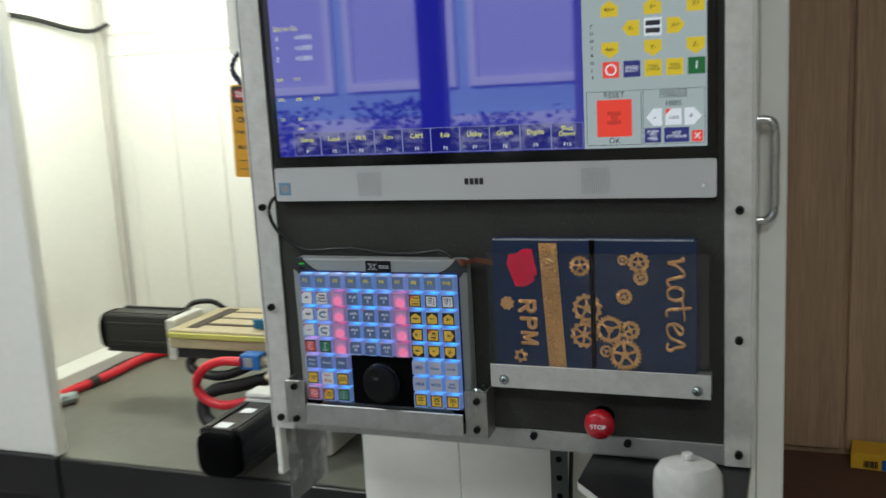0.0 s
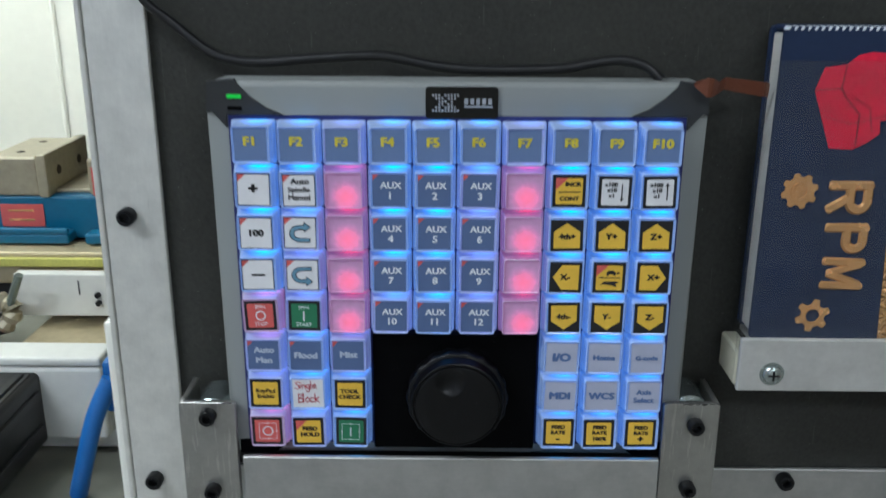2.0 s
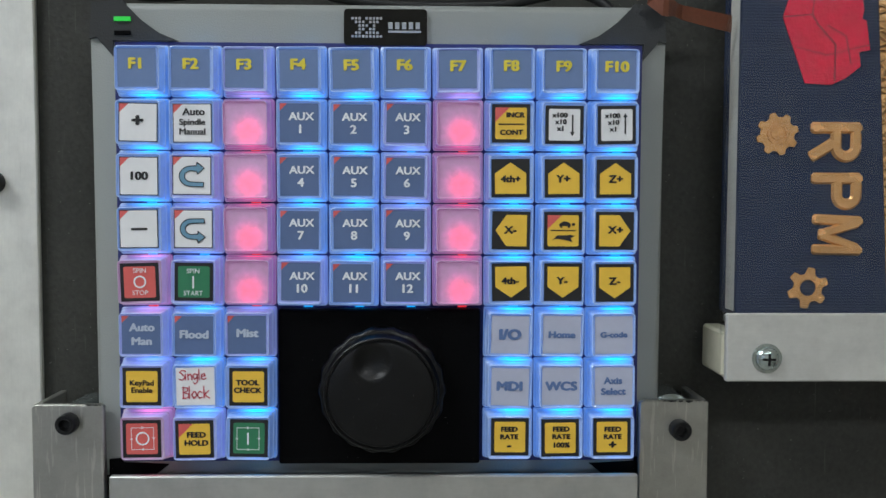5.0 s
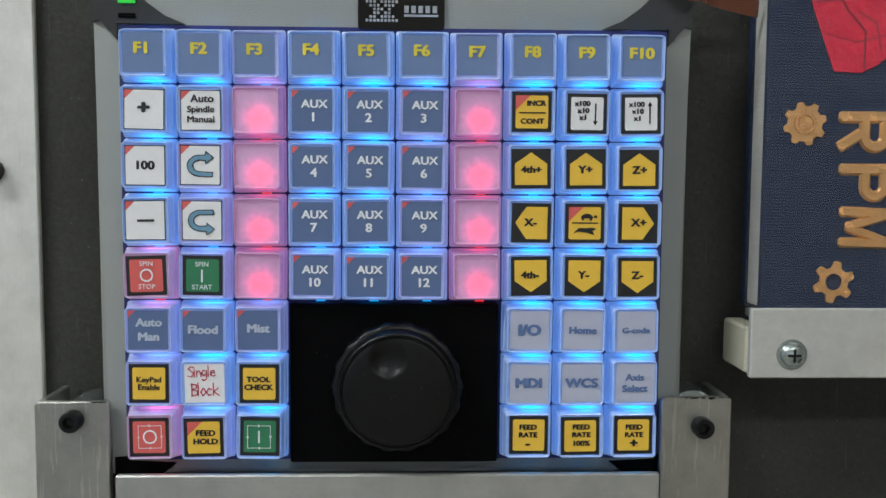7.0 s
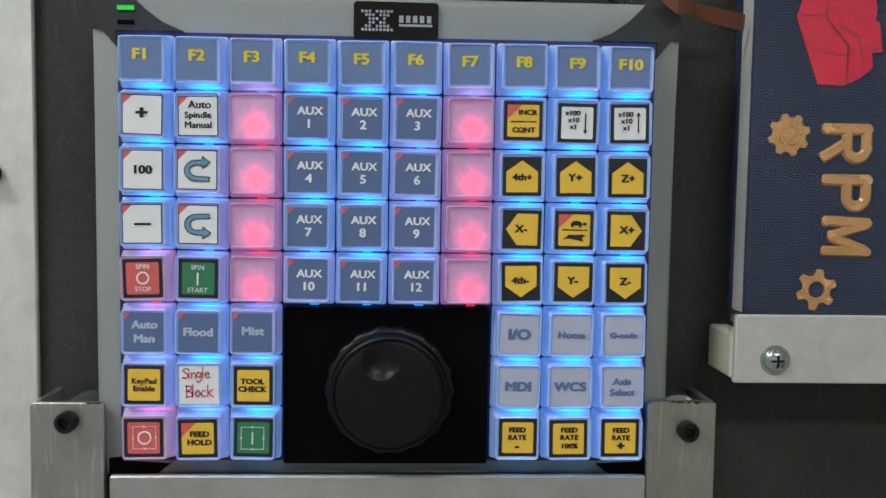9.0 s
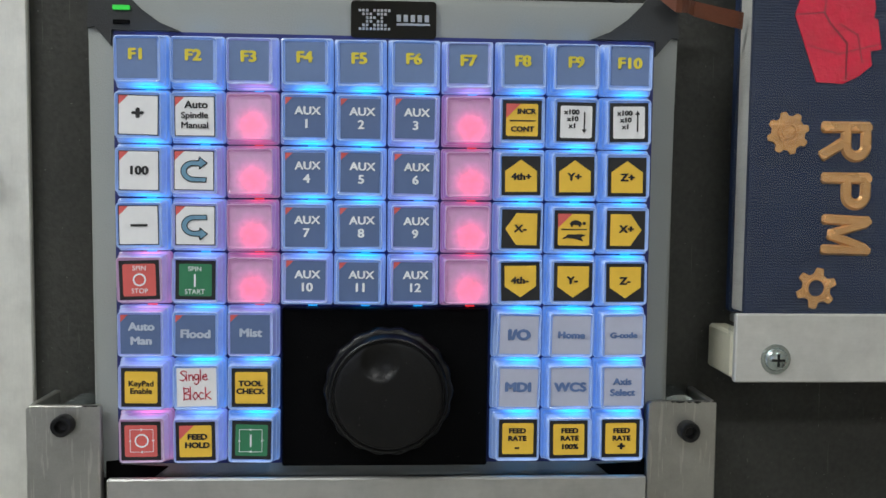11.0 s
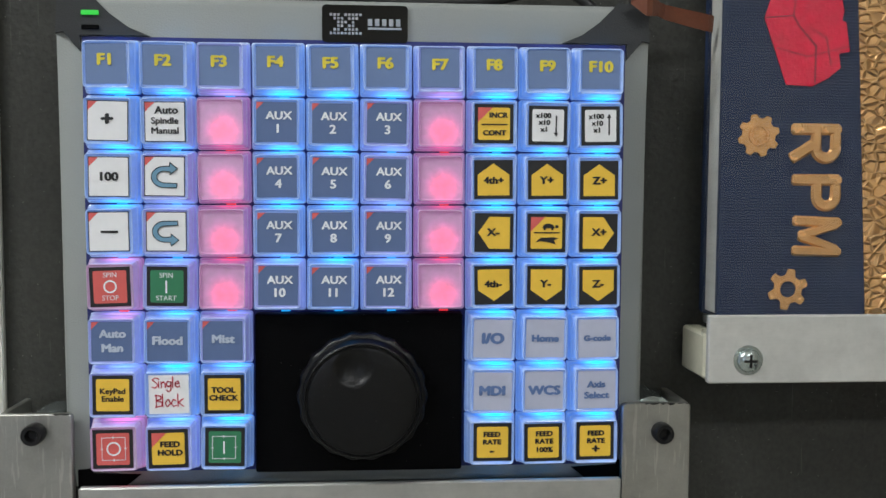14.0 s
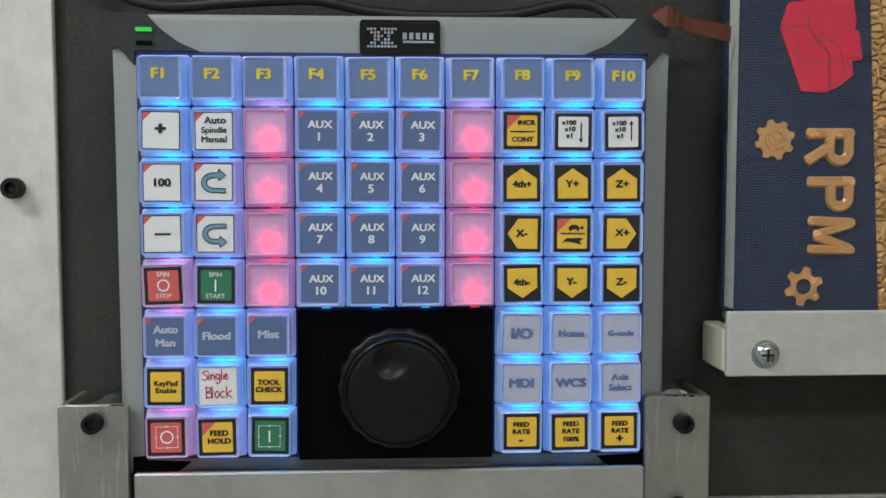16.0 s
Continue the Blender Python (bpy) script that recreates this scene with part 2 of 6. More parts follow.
BACKLIGHT = 0.25
M = {
    "plate": mat("charcoal_powder_coat", srgb(53, 53, 49), 0.62, 0, 0.30, 14, 0.45, 520, spec=0.25),
    # base lightened in place of the daylight mirrored in the frame
    "alu": mat("brushed_aluminium", srgb(220, 219, 211), 0.42, 0.35, 0.05, 10, 0.06, 240, (6, 6, 0.4)),
    # scratched brackets, also darkened for the dim room they mirror
    "alu_worn": mat("worn_aluminium", srgb(176, 175, 168), 0.36, 0.85, 0.05, 14, 0.06, 240, (6, 6, 0.4)),
    "alu_bar": mat("brushed_aluminium_bar", srgb(190, 190, 186), 0.42, 0.8, 0.03, 10, 0.04, 260, (0.4, 6, 6)),
    # paler, less metallic copy: the rail's bright reflection is in its colour
    "alu_rail": mat("bright_aluminium_rail", srgb(206, 205, 200), 0.45, 0.4, 0.03, 10, 0.04, 260, (0.4, 6, 6)),
    "bolt": mat("black_oxide_steel", srgb(22, 22, 23), 0.38, 0.4, 0.2, 300),
    "zinc": mat("zinc_plated_steel", srgb(176, 186, 184), 0.25, 0.9, 0.15, 200),
    "chrome": mat("polished_steel", srgb(205, 205, 203), 0.16, 1.0, 0.05, 60),
    "case": mat("grey_plastic", srgb(138, 141, 138), 0.5, 0, 0.05, 20, 0.2, 1800),
    "case_dark": mat("dark_plastic", srgb(48, 49, 50), 0.5, 0, 0.06, 30, 0.2, 1800, spec=0.3),
    "black": mat("black_plastic", srgb(3, 3, 4), 0.6, 0, 0.15, 60, 0.15, 1500, spec=0.06),
    "knob": mat("black_knob_plastic", srgb(8, 8, 9), 0.36, 0, 0.25, 90, 0.1, 1500, spec=0.3),
    "rubber": mat("black_cable_rubber", srgb(20, 20, 21), 0.45, 0, 0.2, 80),
    "silver": mat("silver_bezel_plastic", srgb(186, 187, 186), 0.42, 0, 0.04, 12, 0.1, 2500),
    "mesh": mat("speaker_mesh", srgb(146, 147, 148), 0.55, 0, 0.1, 60),
    "white": mat("white_enclosure_paint", srgb(232, 231, 222), 0.5, 0, 0.035, 3, 0.05, 60),
    "white_label": mat("white_paper", srgb(222, 222, 224), 0.5, 0, 0.03, 90),
    "greyblue_label": mat("pale_grey_label", srgb(172, 176, 196), 0.5, 0, 0.03, 90),
    "slate": mat("slate_blue_label", srgb(100, 122, 164), 0.5, 0, 0.05, 90),
    "navy_label": mat("blue_label", srgb(84, 104, 144), 0.5, 0, 0.05, 90),
    "yellow_label": mat("yellow_label", srgb(226, 184, 62), 0.5, 0, 0.04, 90),
    "red_label": mat("red_label", srgb(206, 92, 88), 0.5, 0, 0.05, 90),
    "green_label": mat("green_label", srgb(46, 118, 82), 0.5, 0, 0.05, 90),
    "ink": mat("black_ink", srgb(24, 24, 26), 0.5, 0, 0.1, 200),
    "ink_white": mat("white_ink", srgb(226, 230, 236), 0.5, 0, 0.03, 200),
    "ink_pale": mat("pale_grey_ink", srgb(178, 188, 206), 0.5, 0, 0.03, 200),
    "ink_yellow": mat("yellow_ink", srgb(214, 198, 60), 0.5, 0, 0.03, 200),
    "ink_blue": mat("blue_ink", srgb(86, 110, 156), 0.5, 0, 0.05, 200),
    "ink_red": mat("red_marker", srgb(190, 40, 66), 0.5, 0, 0.15, 300),
    "ink_grey": mat("grey_ink", srgb(150, 152, 154), 0.5, 0, 0.1, 200),
    "arrow": mat("arrow_blue_ink", srgb(104, 146, 172), 0.5, 0, 0.1, 200),
    "navy": mat("navy_book_cloth", srgb(37, 50, 77), 0.6, 0, 0.14, 20, 0.0, 900, (0.25, 4, 1), spec=0.18),
    "pages": mat("paper_edge", srgb(196, 194, 188), 0.7, 0, 0.12, 60, 0.3, 900, (1, 4, 0.1)),
    "copper": mat("copper_foil", srgb(238, 180, 118), 0.26, 0.5, 0.22, 90, 0.5, 420),
    "gold": mat("hammered_gold_foil", srgb(246, 188, 122), 0.24, 0.42, 0.2, 60, 0.0),
    "gem": mat("red_foil", srgb(232, 36, 72), 0.2, 0.1, 0.2, 70, 0.3, 500),
    "gem_fold": mat("dark_red_fold", srgb(128, 16, 40), 0.5, 0, 0.2, 200),
    "spacer": mat("pale_grey_spacer", srgb(192, 188, 166), 0.5, 0.0, 0.1, 40),
    "ribbon": mat("brown_satin_ribbon", srgb(104, 58, 38), 0.4, 0, 0.15, 60, 0.2, 900),
    "estop": mat("red_button_plastic", srgb(176, 20, 36), 0.28, 0, 0.06, 30, coat=0.3),
    "wood": None,
    "blue_paint": mat("blue_machine_paint", srgb(22, 98, 132), 0.32, 0, 0.1, 20, 0.2, 150),
    "steel": mat("ground_steel", srgb(168, 160, 138), 0.4, 0.6, 0.14, 18, 0.1, 120),
    "table": mat("oily_cast_iron", srgb(186, 172, 138), 0.42, 0.4, 0.14, 14, 0.1, 120),
    "slot": mat("dark_slot", srgb(60, 50, 38), 0.6, 0.2, 0.2, 30),
    "tray": mat("grey_green_tray", srgb(112, 112, 102), 0.42, 0, 0.12, 6, 0.08, 60),
    "grey_paint": mat("light_grey_machine_paint", srgb(214, 214, 208), 0.4, 0, 0.05, 12, 0.05, 100),
    "motor": mat("black_motor_shell", srgb(30, 30, 30), 0.35, 0.1, 0.2, 18, 0.1, 200),
    "red_hose": mat("red_rubber_hose", srgb(206, 28, 44), 0.35, 0, 0.08, 30),
    "blue_hose": mat("blue_plastic", srgb(40, 104, 176), 0.35, 0, 0.08, 30),
    "purple": mat("purple_link_hose", srgb(30, 22, 58), 0.25, 0, 0.1, 60),
    "tag": mat("yellow_card", srgb(214, 156, 34), 0.6, 0, 0.08, 12, 0.1, 100),
    "galv": mat("galvanised_steel", srgb(120, 130, 124), 0.4, 0.6, 0.2, 40, 0.1, 200),
    "black_cloth": mat("black_vinyl", srgb(16, 16, 17), 0.45, 0, 0.2, 12, 0.3, 120),
    "milky": mat("milky_plastic", srgb(206, 205, 198), 0.45, 0, 0.14, 26, 0.1, 120),
    "concrete": mat("concrete_floor", srgb(158, 156, 150), 0.8, 0, 0.18, 2, 0.3, 60),
    "plaster": mat("painted_drywall", srgb(196, 192, 182), 0.8, 0, 0.05, 2, 0.1, 80),
    "house_blue": mat("pale_blue_siding", srgb(168, 204, 228), 0.7, 0, 0.06, 1, 0.1, 20),
    "house_trim": mat("white_house_trim", srgb(244, 246, 248), 0.6, 0, 0.04, 2),
    "house_glass": mat("lavender_window_blind", srgb(204, 206, 236), 0.5, 0, 0.06, 1),
    "leaf": mat("green_leaf", srgb(42, 62, 34), 0.5, 0, 0.3, 8),
    "lawn": mat("driveway", srgb(150, 148, 144), 0.85, 0, 0.2, 1, 0.2, 20),
    "yellow_card": mat("yellow_box_card", srgb(226, 176, 40), 0.5, 0, 0.06, 20),
    "key_base": mat("deep_blue_keywell", srgb(24, 34, 96), 0.5, 0, 0.1, 60),
    # diode light is in the emission; the red glow also tints the pink plastic
    "blue": keycap("clear_key_blue", (0.10, 0.30, 1.0, 1), (0.0, 0.40, 1.0, 1), (0.002, -0.0098, -0.007), 0.0098, 2.0),
    "pink": keycap("clear_key_red", (0.52, 0.18, 0.52, 1), (1.0, 0.06, 0.18, 1), (0.0010, -0.0030, -0.001), 0.0100, 1.05, (0.40, 0.26, 0.36, 1)),
    "lilac": keycap("clear_key_lilac", (0.26, 0.28, 0.98, 1), (0.16, 0.34, 1.0, 1), (0.002, -0.0100, -0.007), 0.0100, 1.15),
    "rose": keycap("clear_key_rose", (0.58, 0.18, 0.46, 1), (1.0, 0.06, 0.12, 1), (0.002, -0.0100, -0.007), 0.0100, 1.25),
    # light caught by the clear key edges, painted as weak emission
    "glint_blue": glow("key_edge_glint_blue", (0.28, 0.48, 1.0, 1), 0.30, (0.3, 0.34, 0.4, 1), 0.15),
    "glint_pink": glow("key_edge_glint_pink", (0.66, 0.34, 0.70, 1), 0.20, (0.34, 0.30, 0.36, 1), 0.15),
    "led_blue": glow("blue_diode", (0.01, 0.40, 1, 1), 1.0),
    "led_red": glow("red_diode", (1, 0.03, 0.05, 1), 0.8),
    "led_green": glow("green_diode", (0.03, 0.9, 0.06, 1), 0.62),
    "scr_blue": glow("screen_blue", srgb(22, 26, 178), 0.85, (0.01, 0.01, 0.015, 1), 0.05, 1.0),
    "scr_dark": glow("screen_dark_blue", srgb(12, 16, 140), 0.80, (0.01, 0.01, 0.015, 1), 0.05, 1.0),
    "scr_grey": glow("screen_grey", srgb(178, 194, 194), 0.92, (0.02, 0.02, 0.02, 1), 0.05, 1.0),
    "scr_white": glow("screen_white", srgb(230, 236, 240), 1.0),
    "scr_yellow": glow("screen_yellow", srgb(236, 206, 30), 0.85),
    "scr_ltyellow": glow("screen_text_yellow", srgb(226, 230, 110), 1.2),
    "scr_red": glow("screen_red", srgb(250, 66, 44), 0.95),
    "scr_green": glow("screen_green", srgb(20, 110, 50), 0.8),
    "scr_navy": glow("screen_navy", srgb(36, 44, 130), 0.8),
    "scr_black": glow("screen_text_black", srgb(40, 44, 48), 0.5),
    "scr_dim": glow("screen_text_dim", srgb(150, 156, 214), 0.8),
    "bezel": mat("black_glass_bezel", srgb(8, 8, 9), 0.06, 0, 0.1, 40),
    "acrylic": clear("clear_acrylic", (0.97, 0.98, 0.98, 1), 0.02, 0.985, 0.0),
    "scuffed": clear("scuffed_clear_plastic", (0.80, 0.80, 0.78, 1), 0.12, 0.45, 0.12, 4),
    "corner": mat("grey_corner_strip", srgb(196, 193, 184), 0.5, 0, 0.1, 10),
    "lamp": glow("lit_lamp_diffuser", (1.0, 0.98, 0.92, 1), 5.0),
}


def hammered():
    """Dimpled foil: cells with raised walls."""
    m = M["gold"]
    n, l = m.node_tree.nodes, m.node_tree.links
    co, v, bp = n.new("ShaderNodeTexCoord"), n.new("ShaderNodeTexVoronoi"), n.new("ShaderNodeBump")
    v.feature = "DISTANCE_TO_EDGE"
    v.inputs["Scale"].default_value = 1.0
    v.inputs["Randomness"].default_value = 0.85
    mp, mr = n.new("ShaderNodeMapping"), n.new("ShaderNodeMapRange")
    mp.inputs["Scale"].default_value = (210, 290, 40)
    mr.interpolation_type = "SMOOTHSTEP"
    mr.inputs["From Max"].default_value = 0.22
    mr.inputs["To Min"].default_value, mr.inputs["To Max"].default_value = 1.0, 0.0
    bp.inputs["Strength"].default_value, bp.inputs["Distance"].default_value = 1.0, 0.0017
    l.new(co.outputs["Object"], mp.inputs["Vector"])
    l.new(mp.outputs[0], v.inputs["Vector"])
    l.new(v.outputs["Distance"], mr.inputs["Value"])
    l.new(mr.outputs[0], bp.inputs["Height"])
    l.new(bp.outputs[0], n["Principled BSDF"].inputs["Normal"])


hammered()


def ribbed(m, step):
    """Book cloth: fine woven ribs along the cover."""
    n, l = m.node_tree.nodes, m.node_tree.links
    co, w, ns, add, bp = n.new("ShaderNodeTexCoord"), n.new("ShaderNodeTexWave"), n.new("ShaderNodeTexNoise"), n.new("ShaderNodeMath"), n.new("ShaderNodeBump")
    w.bands_direction = "Y"
    w.inputs["Scale"].default_value = 2 * math.pi / (20 * step)
    w.inputs["Distortion"].default_value, w.inputs["Detail"].default_value, w.inputs["Detail Scale"].default_value = 1.4, 2, 0.4
    ns.inputs["Scale"].default_value = 1400
    add.operation = "MULTIPLY_ADD"
    add.inputs[1].default_value = 0.5
    bp.inputs["Strength"].default_value, bp.inputs["Distance"].default_value = 0.22, 0.0004
    l.new(co.outputs["Object"], w.inputs["Vector"])
    l.new(co.outputs["Object"], ns.inputs["Vector"])
    l.new(ns.outputs["Fac"], add.inputs[0])
    l.new(w.outputs["Fac"], add.inputs[2])
    l.new(add.outputs[0], bp.inputs["Height"])
    l.new(bp.outputs[0], n["Principled BSDF"].inputs["Normal"])


ribbed(M["navy"], 0.0011)


def dusty(m, amount, size=420):
    """Specks of pale dust on dark plastic."""
    n, l = m.node_tree.nodes, m.node_tree.links
    p = n["Principled BSDF"]
    old = p.inputs["Base Color"].links[0].from_socket
    co, v, gt, mx = n.new("ShaderNodeTexCoord"), n.new("ShaderNodeTexVoronoi"), n.new("ShaderNodeMath"), n.new("ShaderNodeMix")
    v.inputs["Scale"].default_value = size
    gt.operation, mx.data_type = "LESS_THAN", "RGBA"
    gt.inputs[1].default_value = amount
    mx.inputs["B"].default_value = (0.35, 0.34, 0.31, 1)
    l.new(co.outputs["Object"], v.inputs["Vector"])
    l.new(v.outputs["Distance"], gt.inputs[0])
    l.new(gt.outputs[0], mx.inputs["Factor"])
    l.new(old, mx.inputs["A"])
    l.new(mx.outputs["Result"], p.inputs["Base Color"])


dusty(M["knob"], 0.05, 760)
dusty(M["black"], 0.035)
dusty(M["plate"], 0.045)


def scratched(m, turn, amount=0.66, to=0.55):
    """Fine slanting scratches that darken the metal and roughen it."""
    n, l = m.node_tree.nodes, m.node_tree.links
    p = n["Principled BSDF"]
    old = p.inputs["Base Color"].links[0].from_socket
    co, mp, ns, mr, mx = n.new("ShaderNodeTexCoord"), n.new("ShaderNodeMapping"), n.new("ShaderNodeTexNoise"), n.new("ShaderNodeMapRange"), n.new("ShaderNodeVectorMath")
    mp.inputs["Rotation"].default_value = (0.0, turn, 0.0)
    mp.inputs["Scale"].default_value = (900, 60, 30)
    ns.inputs["Scale"].default_value, ns.inputs["Detail"].default_value = 1.0, 3
    mr.inputs["From Min"].default_value, mr.inputs["From Max"].default_value = amount, amount + 0.05
    mr.inputs["To Min"].default_value, mr.inputs["To Max"].default_value = 1.0, to
    mx.operation = "SCALE"
    l.new(co.outputs["Object"], mp.inputs["Vector"])
    l.new(mp.outputs[0], ns.inputs["Vector"])
    l.new(ns.outputs["Fac"], mr.inputs["Value"])
    l.new(old, mx.inputs[0])
    l.new(mr.outputs[0], mx.inputs["Scale"])
    l.new(mx.outputs[0], p.inputs["Base Color"])


scratched(M["alu"], 0.5, 0.70, 0.75)
scratched(M["alu_worn"], 0.9, 0.60, 1.25)
scratched(M["alu_bar"], 1.1, 0.72, 0.7)
scratched(M["plate"], 0.9, 0.68, 1.7)


def stained(m, size, amount):
    """Smudges and dull patches of handling on bare metal."""
    n, l = m.node_tree.nodes, m.node_tree.links
    p = n["Principled BSDF"]
    old = p.inputs["Base Color"].links[0].from_socket
    co, ns, mr, mx = n.new("ShaderNodeTexCoord"), n.new("ShaderNodeTexNoise"), n.new("ShaderNodeMapRange"), n.new("ShaderNodeVectorMath")
    ns.inputs["Scale"].default_value, ns.inputs["Detail"].default_value, ns.inputs["Roughness"].default_value = size, 6, 0.7
    mr.inputs["From Min"].default_value, mr.inputs["From Max"].default_value = 0.35, 0.72
    mr.inputs["To Min"].default_value, mr.inputs["To Max"].default_value = 1.0, 1.0 - amount
    mx.operation = "SCALE"
    l.new(co.outputs["Object"], ns.inputs["Vector"])
    l.new(ns.outputs["Fac"], mr.inputs["Value"])
    l.new(old, mx.inputs[0])
    l.new(mr.outputs[0], mx.inputs["Scale"])
    l.new(mx.outputs[0], p.inputs["Base Color"])


for worn in ("alu", "alu_worn", "alu_bar", "alu_rail"):
    stained(M[worn], 55, 0.22)


def plywood():
    m = mat("brown_plywood_siding", srgb(176, 146, 116), 0.65, 0, 0.24, 5, 0.3, 60, (5, 5, 0.25))
    return m


M["wood"] = plywood()


# ---------- building helpers ----------
def thing(name, label, category, m=None, group="", kind=""):
    ob = new(name)
    ob.empty_display_size = 0.02
    if m is not None:
        ob.matrix_world = m
    return tagged(ob, label, category, group, kind)


def mesh_of(name, bm, *materials, smooth=False):
    me = bpy.data.meshes.new(name)
    bmesh.ops.recalc_face_normals(bm, faces=bm.faces[:])
    bm.to_mesh(me)
    bm.free()
    for m in materials:
        me.materials.append(m)
    if smooth:
        for p in me.polygons:
            p.use_smooth = True
        me.set_sharp_from_angle(angle=radians(38))
    return me


def part(name, bm, material, parent=None, label="", m=None, smooth=False):
    """One mesh object under a thing or a part; bm may be a bmesh or a ready mesh."""
    mats = material if isinstance(material, (list, tuple)) else [material]
    me = mesh_of(name, bm, *mats, smooth=smooth) if isinstance(bm, bmesh.types.BMesh) else bm
    ob = new(name, me)
    if parent is not None:
        ob.parent = parent
    if m is not None:
        ob.matrix_local = m
    return tagged(ob, label)


def box(x0, x1, y0, y1, z0, z1, bev=0.0, bm=None, seg=2, mi=0):
    b = bmesh.new()
    bmesh.ops.create_cube(b, size=1, matrix=Matrix.LocRotScale(((x0 + x1) / 2, (y0 + y1) / 2, (z0 + z1) / 2), None, (x1 - x0, y1 - y0, z1 - z0)))
    if bev:
        bmesh.ops.bevel(b, geom=b.edges[:], offset=bev, segments=seg, affect="EDGES", profile=0.5)
    for f in b.faces:
        f.material_index = mi
    return joined(bm, b)


def joined(bm, b):
    """Adds the bmesh b to bm, or gives b where there is none."""
    if bm is None:
        return b
    tmp = bpy.data.meshes.new("tmp")
    b.to_mesh(tmp)
    b.free()
    bm.from_mesh(tmp)
    bpy.data.meshes.remove(tmp)
    return bm


def moved(b, m):
    b.transform(m)
    return b


def cyl(r0, r1, z0, z1, seg=24, bev=0.0, bm=None, m=None):
    """A turned piece about the local z axis."""
    prof = [(r0, z0), (r1, z1)]
    if bev:
        prof = [(r0 - bev, z0), (r0, z0 + bev), (r1, z1 - bev), (r1 - bev, z1)]
    return turned(prof, seg, bm, m)


def turned(prof, seg=24, bm=None, m=None):
    b = bmesh.new()
    rings = []
    for r, z in prof:
        rings.append([b.verts.new((r * math.cos(2 * math.pi * i / seg), r * math.sin(2 * math.pi * i / seg), z)) for i in range(seg)])
    for a, c in zip(rings, rings[1:]):
        for i in range(seg):
            j = (i + 1) % seg
            b.faces.new((a[i], a[j], c[j], c[i]))
    b.faces.new(rings[0][::-1])
    b.faces.new(rings[-1])
    if m is not None:
        b.transform(m)
    return joined(bm, b)


def flat(points, w0, w1, bm=None, mi=0):
    """A flat piece with the given outline in local x and y, from height w0 to w1."""
    b = bmesh.new()
    lo = [b.verts.new((x, y, w0)) for x, y in points]
    hi = [b.verts.new((x, y, w1)) for x, y in points]
    b.faces.new(hi)
    b.faces.new(lo[::-1])
    for i in range(len(points)):
        j = (i + 1) % len(points)
        b.faces.new((lo[i], lo[j], hi[j], hi[i]))
    for f in b.faces:
        f.material_index = mi
    return joined(bm, b)


def annulus(cx, cy, r0, r1, w0, w1, n=28):
    b = bmesh.new()
    v = [[b.verts.new((cx + r * math.cos(2 * math.pi * i / n), cy + r * math.sin(2 * math.pi * i / n), w)) for i in range(n)] for r, w in ((r0, w0), (r1, w0), (r1, w1), (r0, w1))]
    for k in range(4):
        for i in range(n):
            j = (i + 1) % n
            b.faces.new((v[k][i], v[k][j], v[(k + 1) % 4][j], v[(k + 1) % 4][i]))
    return b


def rounded(hw, hh, r, n=4, cx=0.0, cy=0.0):
    pts = []
    for sx, sy, a0 in ((1, 1, 0), (-1, 1, 90), (-1, -1, 180), (1, -1, 270)):
        for i in range(n + 1):
            a = radians(a0 + 90 * i / n)
            pts.append((cx + sx * (hw - r) + r * math.cos(a), cy + sy * (hh - r) + r * math.sin(a)))
    return pts


def loft(loops, bm=None):
    """Rounded rectangles (half width, half height, corner radius, height) skinned one to the next."""
    b = bmesh.new()
    rings = [[b.verts.new((x, y, w)) for x, y in rounded(hw, hh, r, 3)] for hw, hh, r, w in loops]
    for a, c in zip(rings, rings[1:]):
        for i in range(len(a)):
            j = (i + 1) % len(a)
            b.faces.new((a[i], a[j], c[j], c[i]))
    b.faces.new(rings[0][::-1])
    b.faces.new(rings[-1])
    return joined(bm, b)


def tube(points, r, seg=10, rings=0.0, ring_step=0.0):
    """A round cable or hose along a smooth line through the points; rings: the height of its corrugation."""
    pts = [Vector(p) for p in points]
    line = []
    for i in range(len(pts) - 1):
        p0, p1, p2, p3 = pts[max(i - 1, 0)], pts[i], pts[i + 1], pts[min(i + 2, len(pts) - 1)]
        n = max(4, int((p2 - p1).length / (ring_step / 2 if ring_step else 0.006)))
        for k in range(n):
            t = k / n
            line.append(0.5 * ((2 * p1) + (p2 - p0) * t + (2 * p0 - 5 * p1 + 4 * p2 - p3) * t * t + (3 * p1 - p0 - 3 * p2 + p3) * t ** 3))
    line.append(pts[-1])
    b = bmesh.new()
    up = Vector((0, 0, 1))
    loops = []
    for i, p in enumerate(line):
        d = (line[min(i + 1, len(line) - 1)] - line[max(i - 1, 0)]).normalized()
        side = d.cross(up)
        if side.length < 0.1:
            side = d.cross(Vector((0, 1, 0)))
        side.normalize()
        nor = side.cross(d).normalized()
        rad = r + (rings if i % 2 else 0)
        loops.append([b.verts.new(p + rad * (math.cos(2 * math.pi * k / seg) * side + math.sin(2 * math.pi * k / seg) * nor)) for k in range(seg)])
    for a, c in zip(loops, loops[1:]):
        for k in range(seg):
            j = (k + 1) % seg
            b.faces.new((a[k], a[j], c[j], c[k]))
    b.faces.new(loops[0][::-1])
    b.faces.new(loops[-1])
    return b


TEXTS = {}


